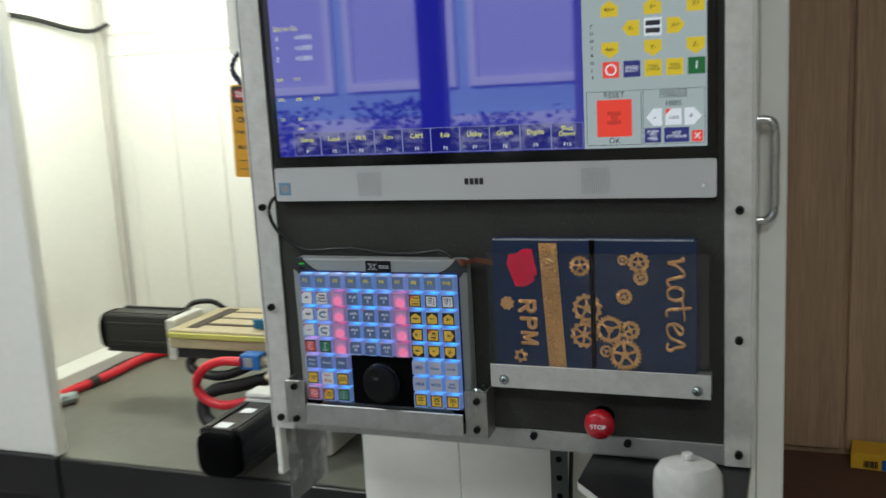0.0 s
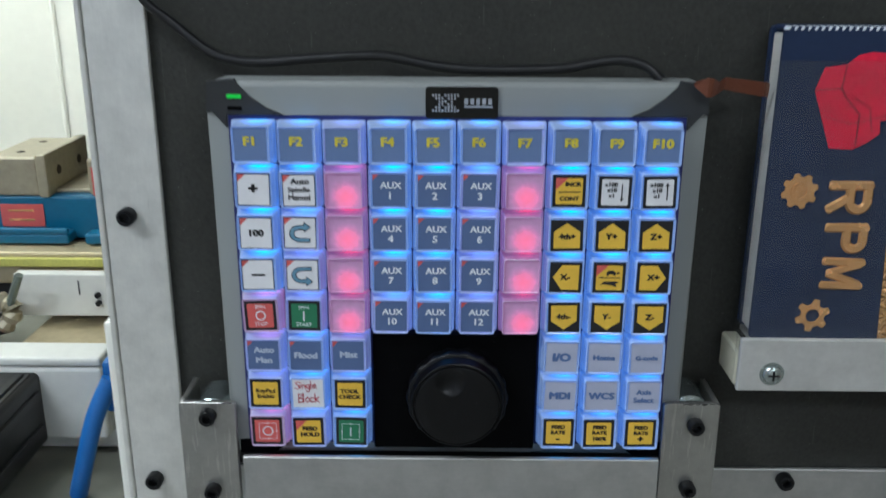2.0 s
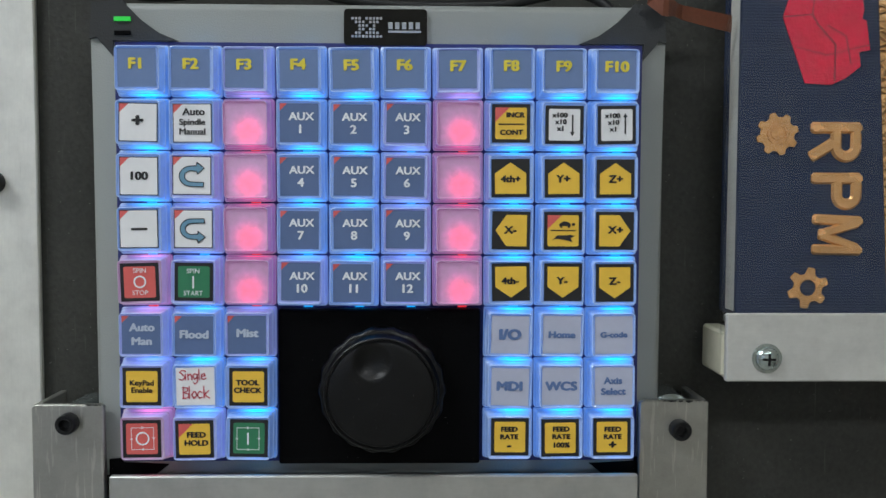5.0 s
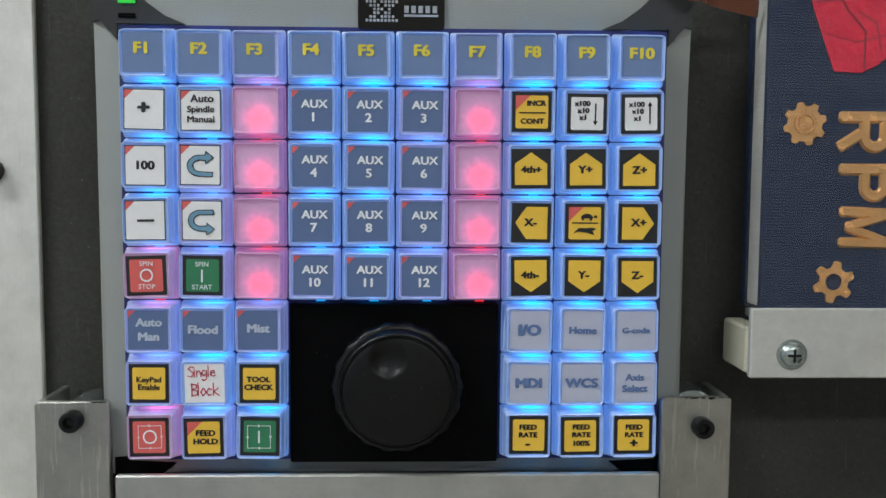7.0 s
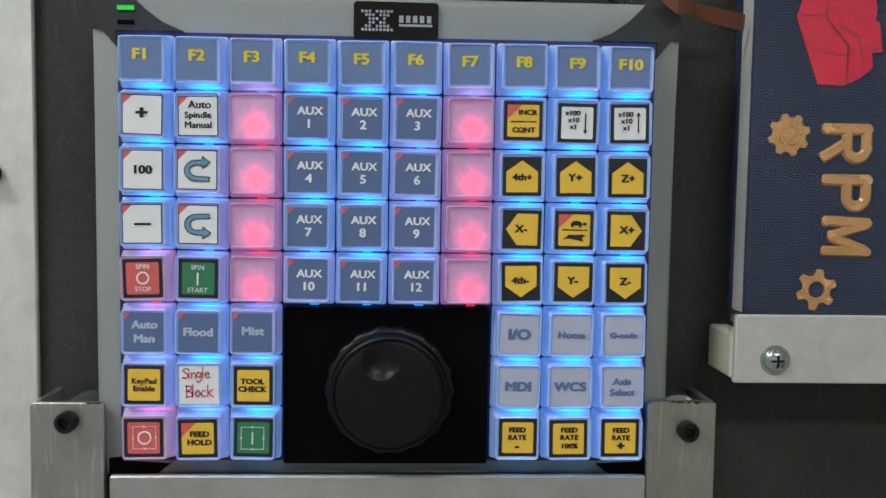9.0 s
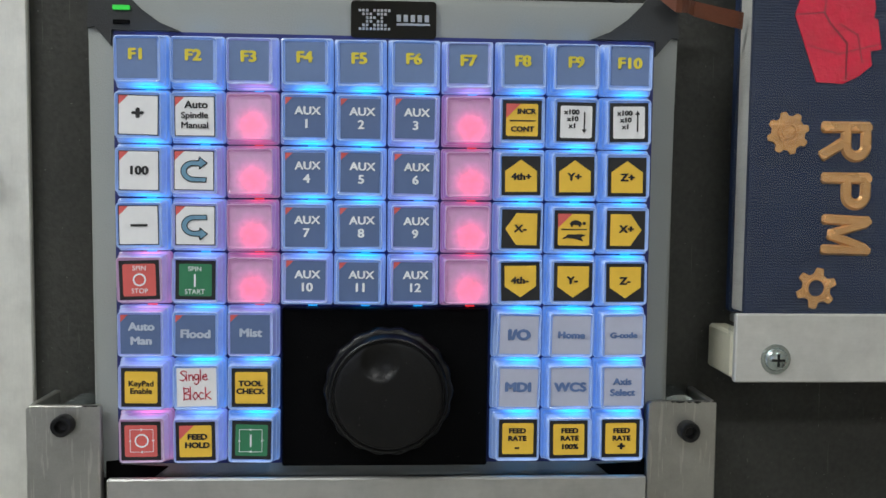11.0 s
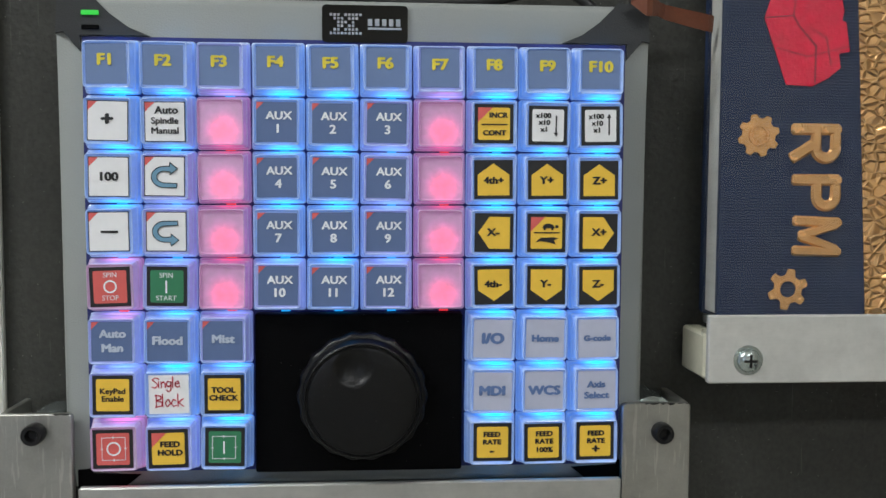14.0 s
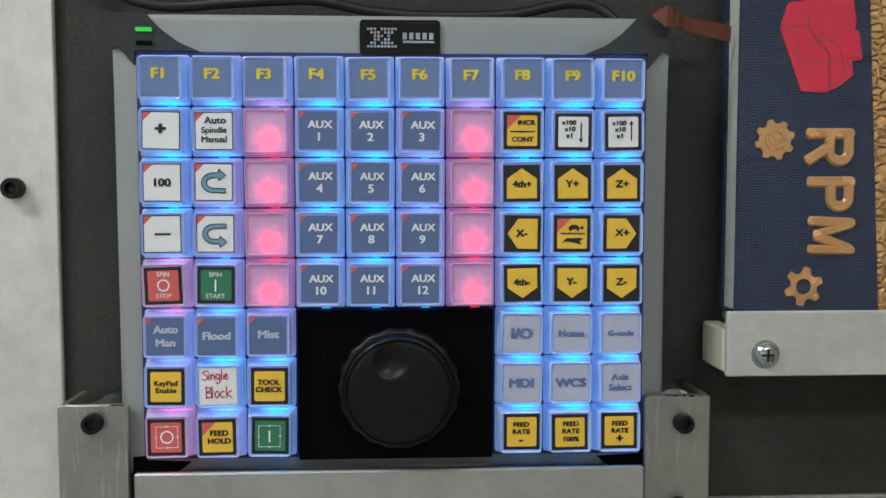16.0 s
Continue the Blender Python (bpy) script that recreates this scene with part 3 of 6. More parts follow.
def text_mesh(words, size, material, bold=0.0, shear=0.0, thick=0.00004, spacing=1.0, lines=1.0, bevel=0.0):
    key = (words, size, material.name, bold, shear, spacing, lines, bevel)
    if key not in TEXTS:
        cu = bpy.data.curves.new("words", "FONT")
        cu.body, cu.size, cu.align_x, cu.align_y = words, size, "CENTER", "CENTER"
        cu.shear, cu.extrude, cu.resolution_u = shear, thick, 3
        cu.space_character, cu.space_line, cu.bevel_depth = spacing, lines, bevel
        ob = bpy.data.objects.new("words", cu)
        scene.collection.objects.link(ob)
        bpy.context.view_layer.update()
        me = bpy.data.meshes.new_from_object(ob.evaluated_get(bpy.context.evaluated_depsgraph_get()))
        bpy.data.objects.remove(ob)
        bpy.data.curves.remove(cu)
        if bold:
            heavy = bmesh.new()
            for i, (sx, sy) in enumerate(((0, 0), (-1, 0), (1, 0), (0, 0.6), (0, -0.6), (0.6, 0.5), (-0.6, -0.5))):
                layer = bmesh.new()
                layer.from_mesh(me)
                layer.transform(pose(sx * bold * size, sy * bold * size, i * 2e-6) @ Matrix.Diagonal((1.0 + bold * 2.2, 1, 1, 1)))
                joined(heavy, layer)
            heavy.to_mesh(me)
            heavy.free()
        me.materials.clear()
        me.materials.append(material)
        TEXTS[key] = me
    return TEXTS[key]


def lettering(words, size, material, parent, x, y, w, bold=0.02, rz=0.0, shear=0.0, name="lettering", **more):
    return part(name, text_mesh(words, size, material, bold, shear, **more), material, parent, "", pose(x, y, w, 0, 0, rz))


def socket_screw(x, y, z, r=0.0042, label="black socket-head cap screw in the aluminium frame", group="frame screws", material=None, phillips=False):
    """A screw head whose axis points to -y, seated at y."""
    m = pose(x, y, z, 90, 0, 0)
    s = thing("socket_screw" if not phillips else "panhead_screw", label, "screw", m, group)
    if phillips:
        part("head", turned([(r * 0.2, -0.001), (r, 0), (r, 0.0006), (r * 0.86, 0.0018), (r * 0.5, 0.0026), (0.0002, 0.0028)], 20), M["zinc"], s, smooth=True)
        cross = box(-r * 0.55, r * 0.55, -r * 0.1, r * 0.1, 0.0022, 0.00285)
        box(-r * 0.1, r * 0.1, -r * 0.55, r * 0.55, 0.0022, 0.0029, bm=cross)
        part("cross_recess", cross, M["bolt"], s)
        part("washer", turned([(r * 1.28, -0.0004), (r * 1.28, 0.0003), (r * 0.9, 0.0004)], 20), M["zinc"], s, smooth=True)
    else:
        h = r * 1.25
        part("head", turned([(r, -0.001), (r, h - 0.0006), (r * 0.9, h), (r * 0.58, h), (r * 0.5, h - 0.0005), (r * 0.48, h * 0.4), (0.0001, h * 0.35)], 20), material or M["bolt"], s, smooth=True)
    return s


# ---------- room shell ----------
def structure(name, bm, material, label, category="wall"):
    return tagged(part(name, bm, material), label, category, "", "structure")


structure("floor", box(-3.0, 2.6, -3.5, 1.7, -0.1, 0.0), M["concrete"], "bare grey concrete workshop floor", "floor")
structure("ceiling", box(-3.0, 2.6, -3.5, 1.7, 2.6, 2.7), M["plaster"], "plain painted workshop ceiling", "ceiling")
structure("wall_west", box(-3.1, -3.0, -3.5, 1.7, 0, 2.6), M["plaster"], "plain painted workshop side wall")
structure("wall_east", box(2.6, 2.7, -3.5, 1.7, 0, 2.6), M["plaster"], "plain painted workshop side wall")
structure("wall_rear", box(-3.0, 2.6, 1.7, 1.8, 0, 2.6), M["plaster"], "plain painted wall behind the machine")
front = box(-0.46, 0.90, -3.5, -3.4, 0, 2.6)
# high opening added out of view so the acrylic cover mirrors bright sky
box(0.90, 2.50, -3.5, -3.4, 0, 1.98, bm=front)
box(0.90, 2.50, -3.5, -3.4, 2.42, 2.6, bm=front)
box(2.50, 2.6, -3.5, -3.4, 0, 2.6, bm=front)
box(-3.0, -0.46, -3.5, -3.4, 2.3, 2.6, bm=front)
structure("door_post", box(-1.25, -1.12, -3.49, -3.40, 0.0, 2.3, 0.004), M["slot"], "dark post in the open doorway", "post")
structure("wall_south", front, M["plaster"], "workshop wall with a wide open garage doorway and an added high opening")
structure("ground", box(-60, 60, -80, -3.5, -0.14, -0.04), M["lawn"], "pale driveway outside the open doorway", "ground")

# house across the drive, seen mirrored in the screen
house = thing("house", "pale blue house front with white-framed panels across the drive", "house", pose(0, -8.5, 0))
part("wall", box(-6, 6, -0.3, 0, -0.05, 4.2), M["house_blue"], house)
part("base_wall", box(-6, 6, 0.002, 0.05, -0.05, 1.12), M["house_trim"], house, "white lower wall")
part("roof", box(-6.4, 6.4, -1.2, 0.4, 4.2, 4.35), M["house_trim"], house)
for i in range(7):
    cx = -4.86 + i * 1.45
    win = part("window", box(cx - 0.56, cx + 0.56, 0.004, 0.02, 1.51, 3.4), M["house_glass"], house)
    fr = box(cx - 0.65, cx - 0.56, 0, 0.06, 1.42, 3.5)
    box(cx + 0.56, cx + 0.65, 0, 0.06, 1.42, 3.5, bm=fr)
    box(cx - 0.56, cx + 0.56, 0, 0.06, 1.42, 1.51, bm=fr)
    box(cx - 0.56, cx + 0.56, 0, 0.06, 3.4, 3.5, bm=fr)
    part("window_frame", fr, M["house_trim"], win)


def shrub(x, y, h, seed):
    rnd = random.Random(seed)
    h -= 0.26
    s = thing("shrub", "leafy green shrub beside the drive", "shrub", pose(x, y, -0.05), "shrubs by the drive")
    trunk = cyl(0.03, 0.015, 0, h * 0.6, 8)
    for k in range(6):
        a = rnd.uniform(0, 6.28)
        p1 = Vector((math.cos(a) * 0.3, math.sin(a) * 0.2, h * rnd.uniform(0.6, 0.95)))
        trunk = joined(trunk, tube([(0, 0, h * 0.2), p1 * 0.55, p1], 0.01, 6))
    part("trunk", trunk, M["slot"], s)
    lv = bmesh.new()
    for k in range(620):
        p = Vector((rnd.gauss(0, 0.28), rnd.gauss(0, 0.2), h * rnd.uniform(0.25, 1.05)))
        q = Euler((rnd.uniform(-1, 1), rnd.uniform(-1, 1), rnd.uniform(0, 6.28))).to_matrix()
        L, W = rnd.uniform(0.06, 0.11), rnd.uniform(0.025, 0.04)
        vs = [lv.verts.new(p + q @ Vector(c)) for c in ((0, 0, 0), (L * 0.5, W, 0.01), (L, 0, -0.01), (L * 0.5, -W, 0.01))]
        lv.faces.new(vs)
    me = bpy.data.meshes.new("crown")
    lv.to_mesh(me)
    lv.free()
    me.materials.append(M["leaf"])
    part("crown", me, M["leaf"], s)


for i, (x, y, h) in enumerate(((-4.6, -7.6, 1.5), (-3.9, -7.5, 1.2), (-3.2, -7.7, 1.55), (-2.6, -7.4, 1.1), (-2.0, -7.6, 1.4), (-1.4, -7.5, 1.2), (-0.8, -7.7, 1.5))):
    shrub(x, y, h, i)

# bodies for the two added fill lamps, out of view
for x, y in ((-1.30, -0.85), (0.80, -1.90)):
    lampbox = thing("fill_light_fixture", "long white ceiling lamp, lit, added out of view", "ceiling light", pose(x, y, 2.56), "ceiling shop lights")
    part("housing", box(-0.64, 0.64, -0.17, 0.17, 0, 0.04, 0.006), M["white"], lampbox)
    part("diffuser", box(-0.6, 0.6, -0.15, 0.15, -0.012, -0.002, 0.003), M["lamp"], lampbox)

# plywood wall beside the console
structure("wall_plywood", box(0.30, 2.6, 0.74, 0.78, 0.0, 2.6), M["wood"], "brown plywood siding wall with vertical grooves")
plywall = bpy.data.objects["wall_plywood"]
X = 0.34
for k in range(11):
    part("plywood_board", box(X + 0.004, X + 0.196, 0.728, 0.740, 0.755, 2.55, 0.003, seg=1), M["wood"], plywall)
    X += 0.2
structure("ledge", box(0.30, 2.6, 0.50, 0.727, 0.66, 0.750, 0.004), mat("dark_red_brown_board", srgb(92, 66, 54), 0.6, 0, 0.2, 8, 0.2, 90, (0.3, 5, 5)), "dark brown wooden ledge along the wall", "ledge")

# ---------- machine enclosure ----------
structure("wall_enclosure_back", box(-1.31, 0.35, 1.15, 1.17, 0.60, 2.05), M["white"], "white ribbed sheet-metal back of the machine enclosure")
back = bpy.data.objects["wall_enclosure_back"]
for k in range(11):
    x = -1.25 + k * 0.145
    part("rib", box(x, x + 0.008, 1.144, 1.150, 0.76, 2.0, 0.0025, seg=1), M["white"], back)
part("seam", box(-1.29, 0.35, 1.1475, 1.150, 1.556, 1.562, 0.001, seg=1), M["white"], back)
part("seam", box(-1.29, 0.35, 1.1475, 1.150, 1.612, 1.618, 0.001, seg=1), M["white"], back)
structure("wall_enclosure_side", box(-1.33, -1.31, 0.43, 1.17, 0.60, 2.05), M["white"], "white sheet-metal side of the machine enclosure")
structure("wall_enclosure_right", box(0.35, 0.37, 0.10, 1.17, 0.60, 2.05), M["white"], "white sheet-metal side of the machine enclosure")
structure("ceiling_enclosure", box(-1.38, 0.37, 0.10, 1.17, 2.05, 2.07), M["white"], "white top of the machine enclosure", "ceiling")
corner = structure("trim_corner", box(-1.309, -1.290, 1.128, 1.143, 0.74, 2.05, 0.003), M["galv"], "grey metal corner strip in the enclosure", "trim")
corner.data.materials[0] = M["corner"]
lb = thing("enclosure_lamp", "lit white lamp bar under the enclosure top", "lamp", pose(-0.75, 0.75, 1.99))
part("housing", box(-0.47, 0.47, -0.05, 0.05, 0.0, 0.055, 0.005), M["grey_paint"], lb)
part("diffuser", box(-0.45, 0.45, -0.04, 0.04, -0.012, -0.001, 0.004), M["lamp"], lb)
structure("wall_enclosure_front", box(-2.4, -0.925, 0.405, 0.425, 0.745, 2.05, 0.002, seg=1), M["white"], "white front panel of the machine enclosure")
structure("trim_front_edge", box(-0.924, -0.912, 0.40, 0.43, 0.745, 2.05, 0.002, seg=1), M["white"], "folded white edge of the enclosure front panel", "trim")

tray = thing("chip_tray", "grey steel chip tray under the milling machine", "tray", pose(0, 0, 0))
part("pan", box(-1.307, 0.345, 0.413, 1.14, 0.725, 0.74), M["tray"], tray)
part("front_lip", box(-0.906, 0.05, 0.395, 0.411, 0.66, 0.744, 0.003), M["motor"], tray, "black steel front lip")
part("front_lip", box(-2.4, -0.910, 0.392, 0.411, 0.66, 0.7448, 0.003), M["motor"], tray, "black steel front lip")
part("stand", box(-1.3, 0.3, 0.5, 1.1, 0.0, 0.724), M["motor"], tray, "dark machine stand")
ledge = thing("side_ledge", "long white sheet-metal ledge beside the tray", "ledge", pose(0, 0, 0))
part("body", box(-1.306, -1.222, 0.50, 1.126, 0.741, 0.772, 0.003), M["white"], ledge)

# ---------- milling machine ----------
mill = thing("milling_machine", "small grey benchtop milling machine with a slotted oily table", "milling machine", pose(0, 0, 0))
part("base", box(-0.53, -0.37, 0.53, 1.10, 0.741, 0.80, 0.006), M["grey_paint"], mill, "light grey cast base")
part("saddle", box(-0.50, -0.26, 0.66, 0.82, 0.80, 0.876, 0.005), M["grey_paint"], mill, "light grey saddle")
part("way_bed", box(-0.50, -0.27, 0.53, 0.66, 0.80, 0.862, 0.004), M["table"], mill, "oily ground way")
tb = box(-0.80, 0.02, 0.64, 0.842, 0.905, 0.946, 0.003)
table = part("table", tb, M["table"], mill, "oily tan table with T-slots")
for y in (0.69, 0.741, 0.792):
    part("slot", box(-0.735, 0.02, y - 0.006, y + 0.006, 0.940, 0.9475), M["slot"], table)
part("trough", box(-0.765, -0.738, 0.66, 0.822, 0.940, 0.9478), M["slot"], table, "dark oil trough")
for y in (0.715, 0.767, 0.818):
    part("wood_strip", box(-0.73, 0.015, y - 0.019, y + 0.019, 0.9462, 0.9482, 0.001, seg=1), M["table"], table)
part("front_scale", box(-0.80, 0.02, 0.634, 0.640, 0.929, 0.940, 0.001, seg=1), mat("yellow_green_scale", srgb(188, 184, 92), 0.5, 0, 0.2, 30), table, "yellowed scale strip")
part("under_rail", box(-0.79, 0.02, 0.648, 0.835, 0.882, 0.905, 0.002, seg=1), M["motor"], mill, "dark table underside")
pl = part("stop_plate", box(-0.524, -0.384, 0.612, 0.628, 0.874, 0.928, 0.002), M["grey_paint"], mill, "pale metal limit plate")
for x, z in ((-0.424, 0.902), (-0.424, 0.892), (-0.389, 0.898)):
    part("screw", cyl(0.0035, 0.0035, 0, 0.004, 12, m=pose(x, 0.612, z, 90, 0, 0)), M["bolt"], pl)
part("index_mark", box(-0.447, -0.4455, 0.6112, 0.6119, 0.902, 0.92), M["ink"], pl)
mount = part("motor_mount", box(-0.531, -0.385, 0.50, 0.545, 0.860, 0.870, 0.003), M["grey_paint"], mill, "light grey motor bracket")
box_m = box(-0.535, -0.385, 0.50, 0.516, 0.77, 0.858, 0.004)
box(-0.400, -0.385, 0.516, 0.545, 0.77, 0.862, 0.003, bm=box_m)
part("mount_plate", box_m, M["grey_paint"], mount)


def stepper(name, label, length, stickers):
    """A square servo motor whose shaft end lies at the origin, its body along +y of its own."""
    mo = thing(name, label, "motor")
    h = 0.043
    body = moved(loft([(h, h, 0.006, 0.0), (h, h, 0.006, length * 0.9)]), pose(0, 0, 0, 90, 0, 0))
    part("shell", body, M["motor"], mo, smooth=True)
    ribs = box(-h * 0.72, -h * 0.5, -length * 0.88, -0.008, h - 0.001, h + 0.003, 0.001, seg=1)
    box(h * 0.5, h * 0.72, -length * 0.88, -0.008, h - 0.001, h + 0.003, 0.001, bm=ribs, seg=1)
    box(h - 0.001, h + 0.003, -length * 0.88, -0.008, h * 0.35, h * 0.6, 0.001, bm=ribs, seg=1)
    box(h - 0.001, h + 0.003, -length * 0.88, -0.008, -h * 0.6, -h * 0.35, 0.001, bm=ribs, seg=1)
    part("rib", ribs, M["motor"], mo)
    part("end_cap", moved(loft([(h * 0.98, h * 0.98, 0.022, length * 0.9), (h * 0.96, h * 0.96, 0.024, length), (h * 0.84, h * 0.84, 0.024, length * 1.03)]), pose(0, 0, 0, 90, 0, 0)), M["black"], mo, smooth=True)
    for x0, x1, y0, y1 in stickers:
        part("sticker", box(x0, x1, y0, y1, h + 0.0002, h + 0.0008), M["white_label"], mo, "small white sticker")
    for sx in (-1, 1):
        for sz in (-1, 1):
            part("corner_rib", box(sx * h * 0.80 - 0.003, sx * h * 0.80 + 0.003, -length * 0.89, -0.006, sz * h * 0.98 - 0.002, sz * h * 0.98 + 0.0022, 0.001, seg=1), M["motor"], mo)
    for sx in (-1, 1):
        for sz in (-1, 1):
            part("screw", cyl(0.004, 0.004, 0, 0.006, 12, m=pose(sx * 0.036, -0.001, sz * 0.036, 90, 0, 0)), M["zinc"], mo)
    return mo


ym = stepper("stepper_motor", "black square stepper motor bolted to the machine front", 0.155, ((-0.012, 0.014, -0.058, -0.036), (-0.018, 0.010, -0.133, -0.109)))
ym.matrix_world = pose(-0.497, 0.4995, 0.810)
xm = stepper("stepper_motor", "black square stepper motor on the table end", 0.19, ((0.020, 0.028, -0.090, -0.060),))
xm.matrix_world = pose(-0.826, 0.72, 0.92, 0, 0, -90)
em = part("end_mount", box(-0.826, -0.802, 0.665, 0.775, 0.868, 0.960, 0.004), M["alu"], mill, "aluminium motor plate on the table end")
part("end_bolt", cyl(0.009, 0.009, 0, 0.012, 14, m=pose(-0.806, 0.665, 0.925, 90, 0, 0)), M["zinc"], em)

vise = thing("machine_vise", "blue machine vise with tan steel jaws on the table", "vise", pose(0, 0, -0.0008))
vb = box(-0.575, -0.20, 0.69, 0.80, 0.949, 1.005, 0.004)
part("body", vb, M["blue_paint"], vise, "blue painted cast body")
fl = box(-0.605, -0.475, 0.665, 0.825, 0.949, 0.962, 0.003)
box(-0.455, -0.20, 0.665, 0.825, 0.949, 0.962, 0.003, bm=fl)
box(-0.605, -0.475, 0.665, 0.672, 0.962, 0.969, 0.002, bm=fl)
part("flange", fl, M["blue_paint"], vise, "blue painted flange with a clamping notch")
fj = part("fixed_jaw", box(-0.575, -0.513, 0.688, 0.815, 1.005, 1.054, 0.003), M["steel"], vise, "tan steel jaw")
part("jaw_plate", box(-0.513, -0.500, 0.684, 0.818, 1.004, 1.058, 0.002), M["steel"], fj)
for y in (0.72, 0.785):
    part("hole", cyl(0.006, 0.006, 0, 0.0006, 14, m=pose(-0.4998, y, 1.032, 0, 90, 0)), M["slot"], fj)
    part("hole", cyl(0.005, 0.005, 0, 0.0006, 14, m=pose(-0.545, y, 1.0541)), M["slot"], fj)
part("slide", box(-0.50, -0.20, 0.705, 0.80, 1.005, 1.010, 0.001, seg=1), M["steel"], vise)
mj = part("moving_jaw", box(-0.452, -0.25, 0.688, 0.815, 1.006, 1.052, 0.004), M["steel"], vise, "tan steel jaw")
part("badge", box(-0.446, -0.37, 0.6868, 0.6879, 1.006, 1.042), M["red_label"], mj, "red badge")
bd = part("badge", box(-0.566, -0.512, 0.6885, 0.6899, 0.965, 0.994), M["red_label"], vise, "red name badge")
for z in (0.986, 0.974):
    part("print", box(-0.556, -0.524, 0.6878, 0.6884, z - 0.0012, z + 0.0012), M["copper"], bd)
part("print", box(-0.436, -0.385, 0.686, 0.6867, 1.019, 1.029), M["copper"], mj)

col = part("column", box(-0.47, -0.27, 0.93, 1.14, 0.80, 1.95, 0.01), M["grey_paint"], mill, "light grey machine column")
cover = part("way_cover", box(-0.500, -0.306, 0.916, 0.929, 0.985, 1.488), M["rubber"], mill, "black pleated way cover")
fold = mesh_of("fold", box(-0.1025, 0.1025, -0.012, 0.0035, 0.0, 0.011, 0.003, seg=1), M["rubber"])
for k in range(34):
    part("fold", fold, M["rubber"], cover, "", pose(-0.4025, 0.912, 0.99 + k * 0.0145))
hd = part("head", box(-0.570, -0.24, 0.662, 0.90, 1.449, 1.80, 0.006), M["grey_paint"], mill, "light grey spindle head")
part("corner_cover", box(-0.596, -0.571, 0.655, 0.72, 1.512, 1.66, 0.004), M["white"], hd)
part("control_panel", box(-0.5135, -0.30, 0.657, 0.6618, 1.452, 1.79, 0.001, seg=1), M["alu"], hd, "grey button panel")
for i in range(3):
    for j in range(3):
        part("button", cyl(0.0048, 0.0044, 0, 0.002, 16, 0.0004, m=pose(-0.4985 + i * 0.0125, 0.6572, 1.504 + j * 0.0125, 90, 0, 0)), M["mesh"], hd, smooth=True)
    part("button", moved(box(-0.0042, 0.0042, -0.0036, 0.0036, 0, 0.001), pose(-0.5015 + i * 0.0125, 0.6568, 1.4885, 90, 0, 0)), M["mesh"], hd)
part("print", box(-0.498, -0.478, 0.6562, 0.6568, 1.4555, 1.458), M["ink"], hd, "small dark bar")
part("sticker", box(-0.564, -0.536, 0.6606, 0.6618, 1.541, 1.562), M["green_label"], hd, "green label")
part("sticker", box(-0.567, -0.540, 0.6606, 0.6618, 1.527, 1.5395), mat("orange_label", srgb(214, 96, 34), 0.5), hd, "orange label")
part("sticker", box(-0.523, -0.5155, 0.6606, 0.6618, 1.512, 1.546), M["yellow_label"], hd, "yellow label")
part("sticker", box(-0.523, -0.5155, 0.6606, 0.6618, 1.5475, 1.562), M["red_label"], hd, "red label")
sw = part("switch_plate", box(-0.569, -0.541, 0.659, 0.6618, 1.470, 1.498, 0.001, seg=1), M["white_label"], hd, "white switch plate with a black frame")
part("frame", joined(box(-0.569, -0.539, 0.6595, 0.6616, 1.468, 1.4698), box(-0.5408, -0.539, 0.6595, 0.6616, 1.4698, 1.499)), M["ink"], sw)
part("rotary_switch", joined(cyl(0.0085, 0.0075, 0, 0.010, 20, 0.001, m=pose(-0.555, 0.659, 1.485, 90, 0, 0)), box(-0.5585, -0.5515, 0.643, 0.650, 1.472, 1.492, 0.001, seg=1)), M["black"], sw, "black rotary switch")
part("nozzle_block", box(-0.494, -0.470, 0.652, 0.69, 1.418, 1.459, 0.002, seg=1), M["black"], hd, "black nozzle block")
part("collar", box(-0.500, -0.475, 0.650, 0.69, 1.394, 1.410, 0.002, seg=1), M["white"], hd, "white plastic collar")
part("spindle", cyl(0.035, 0.028, 1.40, 1.475, 24, 0.003, m=pose(-0.39, 0.76, 0)), M["steel"], hd, smooth=True)

# coolant link hose
lk = thing("coolant_hose", "purple black link coolant hose with an orange tip", "hose", pose(0, 0, 0))
hp = [(-0.500, 0.652, 1.528), (-0.520, 0.640, 1.528), (-0.545, 0.636, 1.522), (-0.568, 0.634, 1.505), (-0.577, 0.632, 1.482), (-0.563, 0.630, 1.460), (-0.539, 0.630, 1.445), (-0.503, 0.632, 1.430), (-0.482, 0.634, 1.424)]
part("flexible_tube", tube(hp, 0.0048, 12, rings=0.0020, ring_step=0.009), M["purple"], lk)
part("tip", tube([(-0.482, 0.634, 1.424), (-0.474, 0.632, 1.416), (-0.466, 0.63, 1.396)], 0.004), M["tag"], lk, "orange nozzle tip")

# warning tag
tg = thing("warning_tag", "yellow cardboard danger tag hung on the machine", "tag", pose(-0.547, 0.644, 1.3605, 90, 1.5, 0))
part("card", flat(rounded(0.049, 0.0915, 0.006), 0, 0.001), M["tag"], tg)
part("header", flat(rounded(0.046, 0.016, 0.004, 4, 0, 0.072), 0.0011, 0.0014), mat("faded_black_print", srgb(58, 56, 46), 0.6, 0, 0.1, 30), tg, "faded black header band")
part("oval", flat([(0.042 * math.cos(a * 0.2618), 0.072 + 0.0130 * math.sin(a * 0.2618)) for a in range(24)], 0.0015, 0.0018), M["estop"], tg, "red oval")
lettering("DANGER", 0.0165, M["ink_white"], tg, 0, 0.072, 0.0019, 0.03)
lettering("DO NOT", 0.0165, M["ink"], tg, -0.004, 0.043, 0.0012, 0.03)
